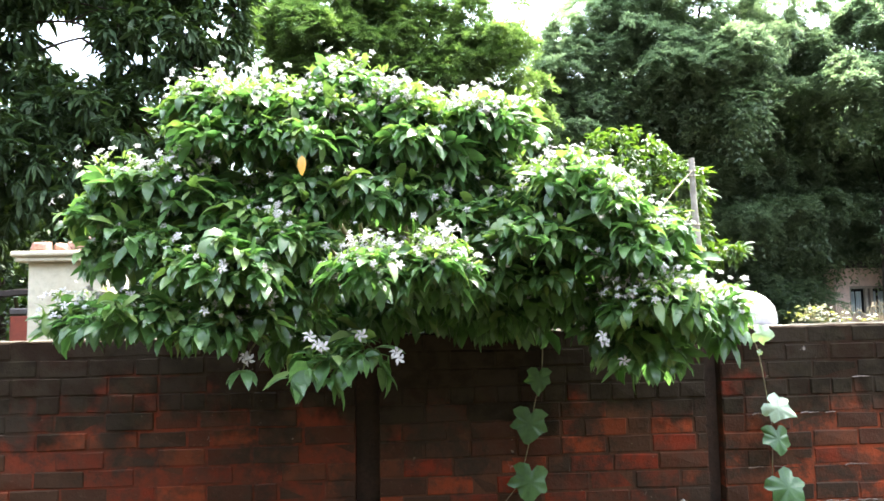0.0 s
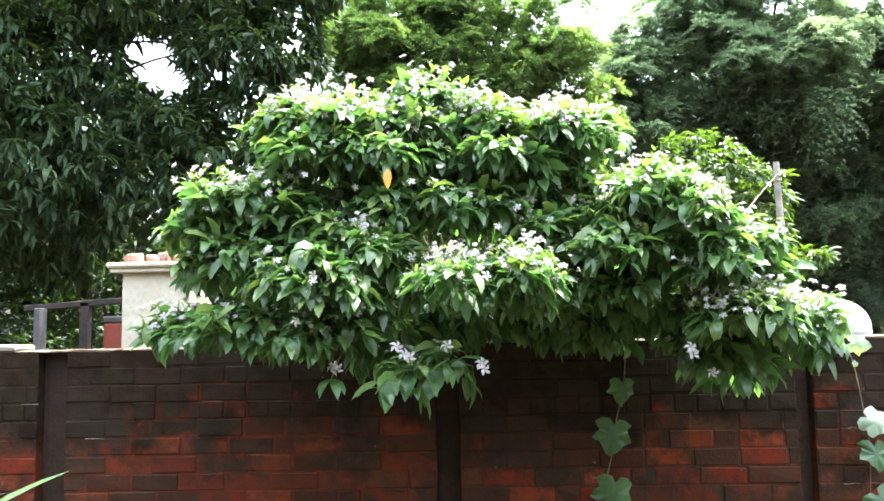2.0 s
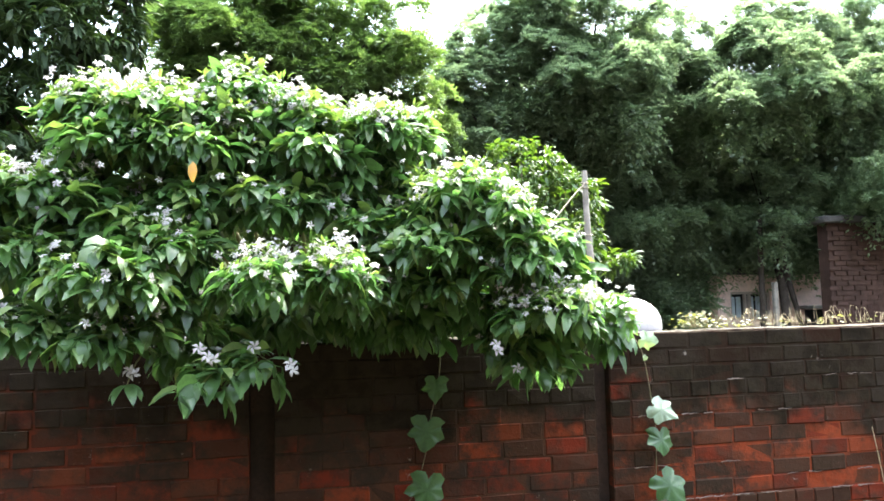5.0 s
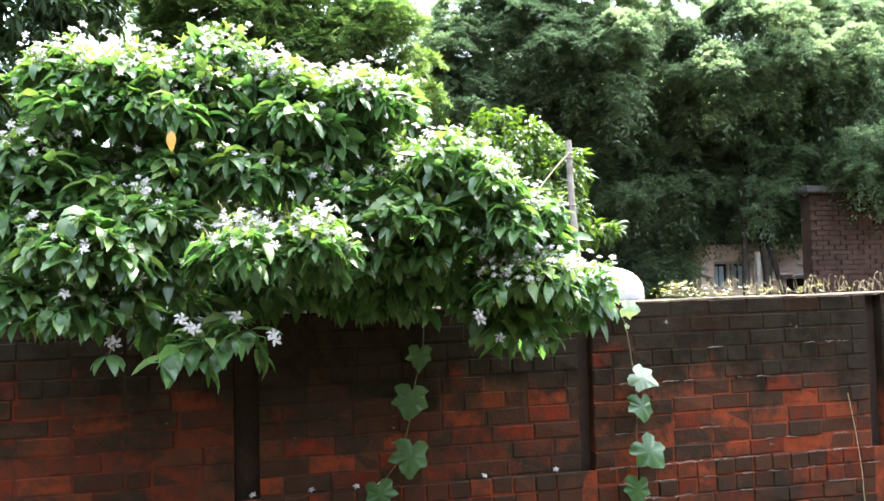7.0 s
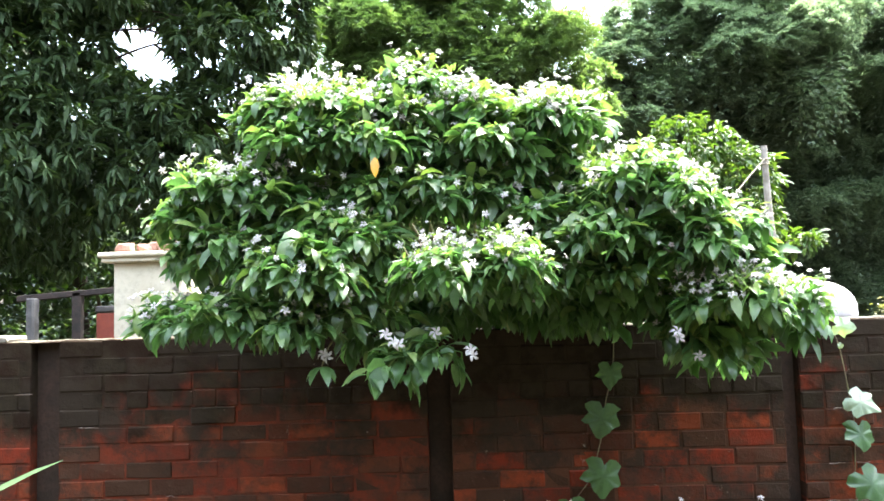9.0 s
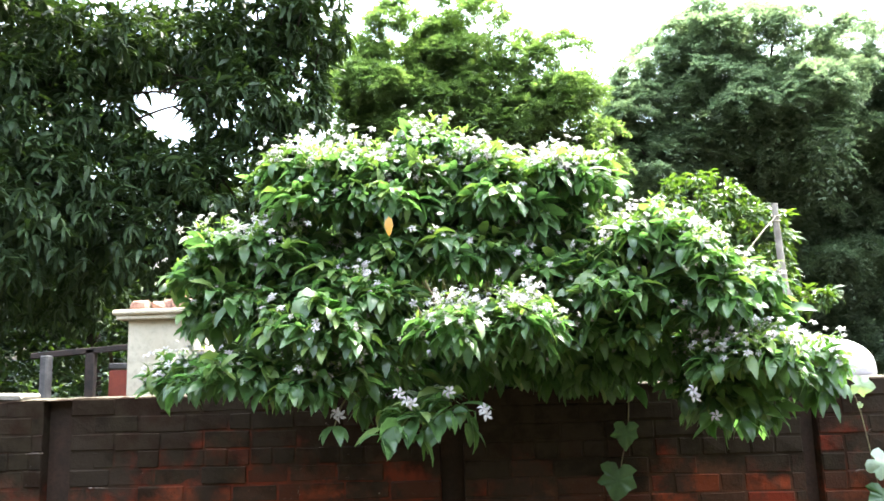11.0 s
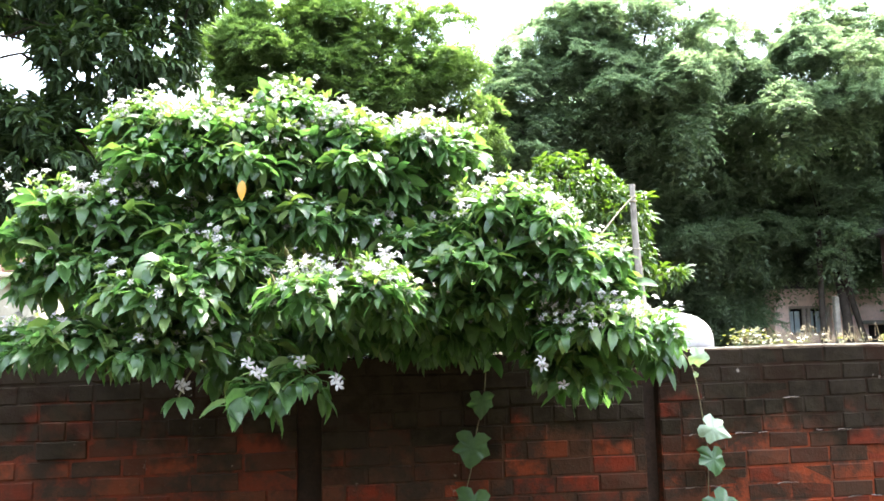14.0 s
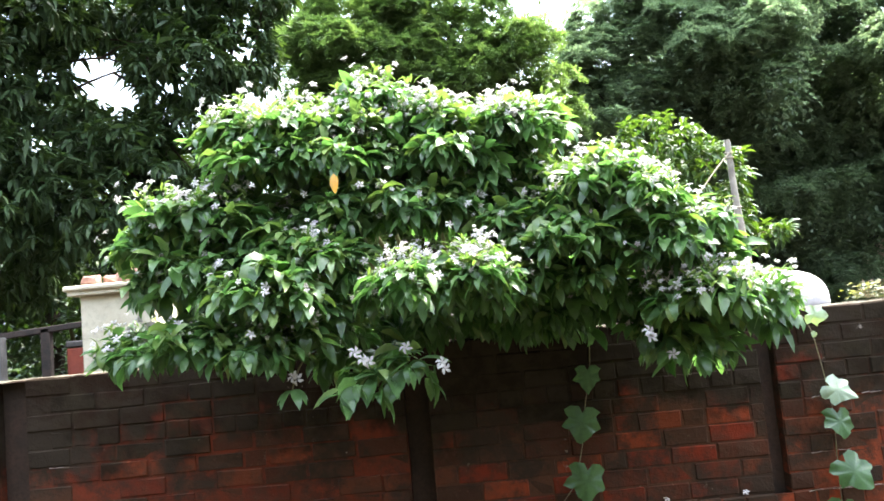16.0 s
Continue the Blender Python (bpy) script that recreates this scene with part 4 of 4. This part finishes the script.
    crown = near < len(BUSH_TOPS)
    up = np.flatnonzero((crown & (w[:, 2] > 0.1) & (high > 0.2)) | (rng.random(len(w)) < 0.08))
    chosen = rng.choice(up, min(2000, len(up)), replace=False)
    m4 = 5
    pb = np.repeat(p[chosen] + w[chosen] * 0.035 + np.array([0, 0, 0.02]), m4, 0) + rng.normal(0, 0.012, (len(chosen) * m4, 3))
    nb = len(pb)
    sv, sf = blades(pb, rng.uniform(0, 6.3, nb), rng.uniform(0.3, 1.2, nb), rng.uniform(-0.3, 0.7, nb), rng.uniform(0.03, 0.06, nb), rng.uniform(0.18, 0.32, nb), np.full(nb, 0.3), rng.normal(0, 0.3, nb))
    tagged(quads("young_shoot", sv, sf, M_YOUNG, bush, "small yellow-green shoots among the flowers"), kind="stuff")
    spots = []
    for i in chosen:
        for _ in range(int(rng.integers(2, 7))):
            at = Vector(p[i]) + Vector(w[i]) * 0.035 + Vector(rng.normal(0, 0.036, 3)) + Vector((0, 0, 0.026))
            spots.append((at, (Vector(w[i]) * 0.7 + Vector((0, -0.7, 0.45)) + Vector(rng.normal(0, 0.4, 3))).normalized(), 0.38 + 0.42 * rng.random()))
    for i in rng.choice(len(p2), 26, replace=False):
        spots.append((Vector(p2[i]) + Vector(w2[i]) * 0.05, (Vector(w2[i]) + Vector((0, -0.6, 0.3))).normalized(), 0.8))
    for x, y, z in ((-0.955, 2.25, 1.42), (-0.94, 2.26, 1.41), (-0.69, 2.12, 1.50), (-0.66, 2.11, 1.47), (-0.64, 2.12, 1.46), (-0.5, 2.14, 1.5), (-0.37, 2.15, 1.43), (-0.36, 2.15, 1.41), (0.443, 2.23, 1.473), (0.455, 2.24, 1.45), (0.58, 2.4, 1.36)):
        spots.append((Vector((x, y, z)), Vector((rng.normal(0, 0.3), -1, 0.5)).normalized(), 1.0))
    rnd.shuffle(spots)
    rest = []
    for k, (at, way, size) in enumerate(spots):
        m = Matrix.Translation(at) @ spin(way, rnd.uniform(0, 6)) @ Matrix.Scale(size, 4)
        if k < 290:
            ob = new("blossom", me)
            ob.parent, ob.matrix_basis = bush, m
        else:
            a = np.array(m)
            rest.append((bv @ a[:3, :3].T + a[:3, 3], bf))
    tagged(quads("blossoms", *merge(rest), M_PETAL, bush, "clusters of white pinwheel flowers", smooth=False), kind="stuff")
    return bush


rng = np.random.default_rng(21)
flowering_bush()


def lobed_leaf(size, cup=0.15):
    """A five-lobed gourd leaf, hanging by its notch."""
    bm = bmesh.new()
    half = [(0.12, 0.12), (0.34, 0.13), (0.52, 0.0), (0.48, -0.12), (0.41, -0.22), (0.50, -0.34), (0.57, -0.50), (0.45, -0.56), (0.34, -0.59), (0.25, -0.74), (0.12, -0.89)]
    outline = [(0, -0.06)] + half + [(0, -1.0)] + [(-x, y) for x, y in reversed(half)]
    mid = bm.verts.new((0, -0.02 * size, -0.36 * size))
    ring = [bm.verts.new((x * size * rnd.uniform(0.9, 1.1), cup * size * (abs(x) * 1.8) ** 2 + 0.25 * size * max(0, -y - 0.5) ** 2 + rnd.uniform(-0.05, 0.05) * size, y * size * rnd.uniform(0.93, 1.07))) for x, y in outline]
    for a, b in zip(ring, ring[1:] + ring[:1]):
        bm.faces.new((mid, a, b))
    bmesh.ops.subdivide_edges(bm, edges=list(bm.edges), cuts=1, use_grid_fill=True)
    return bm


def creeper(label, line, leaves):
    vine = tagged(new("creeper"), label, "vine")
    quads("stalk", *tube(line, 0.003, 0.0022, 5), M_TWIG, vine, "thin green-brown stalk")
    for x, y, z, size, yaw, lean, side, pale in leaves:
        # pale leaves take the copy that has sunlight in its colour
        ob = part("vine_leaf", lobed_leaf(size), M_VINE_PALE_LIT if pale else M_VINE, vine, smooth=True)
        ob.matrix_basis = pose(x, y, z, lean, side, yaw)


creeper("gourd creeper with bright lobed leaves hanging down the wall", [(1.32, 3.0, 1.50), (1.40, 2.99, 1.45), (1.445, 2.985, 1.37), (1.47, 2.98, 1.22), (1.485, 2.98, 1.10), (1.50, 2.98, 0.95), (1.49, 2.98, 0.75), (1.49, 2.99, 0.55), (1.50, 2.99, 0.25), (1.50, 2.98, -0.02)],
        [(1.475, 2.95, 1.095, 0.135, 20, -45, -50, True), (1.505, 2.95, 0.965, 0.14, 5, -25, 6, False), (1.50, 2.94, 0.735, 0.175, 10, -28, -28, False),
         (1.43, 2.96, 1.445, 0.095, 25, -62, -70, True), (1.46, 2.97, 1.35, 0.03, 0, -10, 40, True), (1.47, 2.94, 0.54, 0.14, 0, -10, 10, False)])
creeper("shaded gourd creeper with lobed leaves under the bush", [(0.36, 3.0, 1.45), (0.34, 2.99, 1.25), (0.30, 2.985, 1.10), (0.275, 2.98, 0.95), (0.235, 2.98, 0.80), (0.22, 2.98, 0.74), (0.12, 2.97, 0.62), (0.05, 2.98, 0.5), (0.0, 2.98, 0.25), (0.0, 2.97, -0.02)],
        [(0.325, 2.95, 1.28, 0.12, 0, -8, 5, False), (0.28, 2.95, 1.08, 0.165, 0, -8, 10, False), (0.275, 2.94, 0.81, 0.175, 5, -10, 12, False), (0.10, 2.94, 0.63, 0.14, -5, -10, -10, False)])


bare = tagged(new("dry_stalk"), "bare dry creeper stalk running down the wall", "vine")
quads("stalk", *tube([(2.85, 3.03, 0.90), (2.89, 3.03, 0.67), (2.92, 3.03, 0.44), (2.93, 3.03, 0.27), (2.98, 3.01, 0.1), (2.98, 3.0, -0.02)], 0.0022, 0.003, 5), M_STRAW, bare)


def dry_plants():
    """Creeper tangle along the wall's top beside the dome."""
    tangle = tagged(new("dry_creeper"), "dry tangled twigs and small leaves along the wall top", "dry plant", kind="stuff")
    tubes = []
    for k in range(110):
        x = 1.78 + 1.5 * rnd.random() ** 1.1
        y = 3.12 + 0.14 * rnd.random()
        h = rnd.uniform(0.01, 0.11)
        dx = rnd.uniform(-0.09, 0.09)
        tubes.append(tube([(x, y, 1.485), (x + dx * 0.5, y, 1.485 + h), (x + dx, y - 0.02, 1.49 + h * rnd.uniform(0.1, 1.0))], 0.0016, 0.0008, 4))
    quads("twigs", *merge(tubes), M_STRAW, tangle)
    n = 220
    p = np.stack([1.74 + 1.35 * rng.random(n) ** 1.5, 3.12 + 0.14 * rng.random(n), 1.485 + 0.05 * rng.random(n) ** 2], -1)
    p[:110, 0] = 1.80 + 0.16 * rng.random(110)
    p[:110, 2] = 1.49 + 0.075 * rng.random(110)
    v, f = blades(p, rng.uniform(0, 6.3, n), rng.uniform(0, 0.8, n), rng.uniform(-0.9, 0, n), rng.uniform(0.014, 0.038, n), np.full(n, 0.6), np.full(n, 0.2), rng.normal(0, 0.4, n))
    quads("small_leaves", v, f, M_DRYLEAF, tangle)


dry_plants()


def reed_plant():
    """A coarse grass plant growing in front of the wall."""
    reed = tagged(new("reed_grass"), "coarse reed grass with one green blade and dry stalks", "grass")
    v, f = blades(np.array([[-2.50, 2.28, 0.78]]), np.array([0.0]), np.array([0.58]), np.array([0.36]), np.array([0.54]), np.array([0.09]), np.array([0.4]), np.array([0.5]))
    quads("green_blade", v, f, M_BLADE, reed)
    quads("stalk", *tube([(-2.46, 2.3, -0.1), (-2.45, 2.3, 0.5), (-2.50, 2.28, 0.80)], 0.012, 0.006, 6), M_STRAW, reed)
    quads("dry_stalk", *tube([(-2.37, 2.3, -0.1), (-2.365, 2.3, 0.6), (-2.353, 2.3, 1.04)], 0.008, 0.004, 6), M_STRAW, reed)
    quads("dry_stalk", *tube([(-2.52, 2.3, -0.1), (-2.56, 2.3, 0.7), (-2.46, 2.3, 1.10), (-2.37, 2.3, 1.29)], 0.007, 0.003, 6), M_STRAW, reed)
    quads("dry_stalk", *tube([(-2.54, 2.3, -0.1), (-2.48, 2.3, 0.9), (-2.47, 2.3, 1.48)], 0.009, 0.006, 6), M_STRAW, reed)


reed_plant()

for x in (-0.50, 0.0, 0.12, 0.66, -0.22, -1.1, 1.05):
    m = tagged(new("fallen_blossom", bpy.data.meshes["blossom"]), "white flower fallen on the brick ledge", "flower", group="fallen blossoms")
    m.matrix_basis = Matrix.Translation((x, 3.035, LEDGE_Z + 0.008)) @ spin(Vector((rnd.uniform(-0.5, 0.5), -0.6, 1)).normalized(), x) @ Matrix.Scale(0.7, 4)


# ---- bricks of the wall ----
def brick_meshes(size, count):
    out = []
    for k in range(count):
        bm = box(size, (0, 0, 0), 0.006, 0.0028)
        me = bpy.data.meshes.new("brick")
        bm.to_mesh(me)
        bm.free()
        me.materials.append(M_BRICK)
        out.append(me)
    return out


LONG, SHORT = 0.228, 0.112
COURSE = 0.0885
longs, shorts = brick_meshes((LONG, 0.10, 0.084), 9), brick_meshes((SHORT, 0.10, 0.084), 6)
kept, rest = 0, []
for c in range(17):
    z = WALL_TOP - 0.041 - c * COURSE
    if z < 0.02:
        break
    out = 0.018 if z < LEDGE_Z - 0.03 else 0.0
    header_row = c in (3, 10, 11)
    for k in range(0, len(panel_edges), 2):
        x0, x1 = panel_edges[k], panel_edges[k + 1]
        x = x0
        if c % 2 and not header_row:
            pending = [SHORT]
        else:
            pending = []
        while x < x1 - 0.03:
            w = pending.pop() if pending else (SHORT if header_row or rnd.random() < 0.07 else LONG * rnd.uniform(0.92, 1.06))
            w = min(w, x1 - x)
            if x1 - x - w < 0.05:
                w = x1 - x
            at = (x + w / 2, WALL_Y + 0.052 - out + rnd.gauss(0, 0.0022), z + rnd.uniform(-0.003, 0.003))
            scale = (w / LONG if w > 0.16 else w / SHORT)
            me = rnd.choice(longs if w > 0.16 else shorts)
            m = Matrix.Translation(at) @ Euler((rnd.gauss(0, 0.006), rnd.uniform(-0.012, 0.012), rnd.gauss(0, 0.003))).to_matrix().to_4x4() @ Matrix.Diagonal((scale * rnd.uniform(0.985, 1.005), 1, rnd.uniform(0.95, 1.03), 1))
            if -1.9 < at[0] < 3.05 and kept < 300 and 0.25 < z < 1.46 and not (-1.5 < at[0] < 0.9 and z > 1.1):
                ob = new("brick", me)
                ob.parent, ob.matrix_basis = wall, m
                kept += 1
            else:
                rest.append((me, m))
            x += w + rnd.uniform(0.002, 0.008)
vs, fs, n = [], [], 0
for me, m in rest:
    a = np.array(m)
    co = np.array([v.co for v in me.vertices])
    vs.append(co @ a[:3, :3].T + a[:3, 3])
    fs += [tuple(i + n for i in p.vertices) for p in me.polygons]
    n += len(co)
rm = bpy.data.meshes.new("bricks")
rm.from_pydata(np.concatenate(vs), [], fs)
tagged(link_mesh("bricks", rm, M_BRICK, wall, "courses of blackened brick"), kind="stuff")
part("plinth", box((18, 0.014, LEDGE_Z - 0.02), (0, WALL_Y - 0.001, (LEDGE_Z - 0.02) / 2)), M_MORTAR, wall)


def mortar_crumbs():
    """Pale broken runs of lime mortar left standing in the joints."""
    runs = []
    for k in range(80):
        x = rnd.uniform(-3.2, -1.7) if k % 4 == 0 else rnd.uniform(1.35, 3.2)
        c = rnd.choice((3, 5, 8, 9, 10, 10, 10, 11, 11, 11, 12, 12))
        if any(a - 0.06 < x < e + 0.03 for a, e in GROOVES):
            continue
        z = WALL_TOP - 0.041 - (c - 0.5) * COURSE
        ln = rnd.uniform(0.02, 0.10)
        y = WALL_Y - 0.001 - (0.018 if z < LEDGE_Z else 0.0)
        pts = [(x + ln * t, y + rnd.uniform(-0.003, 0.002), z + rnd.uniform(-0.004, 0.004)) for t in (0, 0.35, 0.7, 1)]
        runs.append(tube(pts, rnd.uniform(0.0018, 0.0035), 0.0012, 5, 0.35))
    for c in (9, 10, 11, 12):
        z = WALL_TOP - 0.041 - (c - 0.5) * COURSE
        y = WALL_Y - 0.003 - (0.018 if z < LEDGE_Z else 0.0)
        x = 1.5
        while x < 3.4:
            ln = rnd.uniform(0.04, 0.17)
            if rnd.random() < (0.3 if c == 9 else 0.6) and not any(a - ln - 0.02 < x < e + 0.02 for a, e in GROOVES):
                pts = [(x + ln * t, y + rnd.uniform(-0.002, 0.004), z + rnd.uniform(-0.006, 0.006)) for t in (0, 0.25, 0.5, 0.75, 1)]
                runs.append(tube(pts, rnd.uniform(0.0015, 0.0045), rnd.uniform(0.001, 0.003), 5, 0.5))
            x += ln + rnd.uniform(0.0, 0.1)
    tagged(quads("mortar_crumbs", *merge(runs), M_LIME, wall, "pale crumbs of lime mortar"), kind="stuff")


mortar_crumbs()
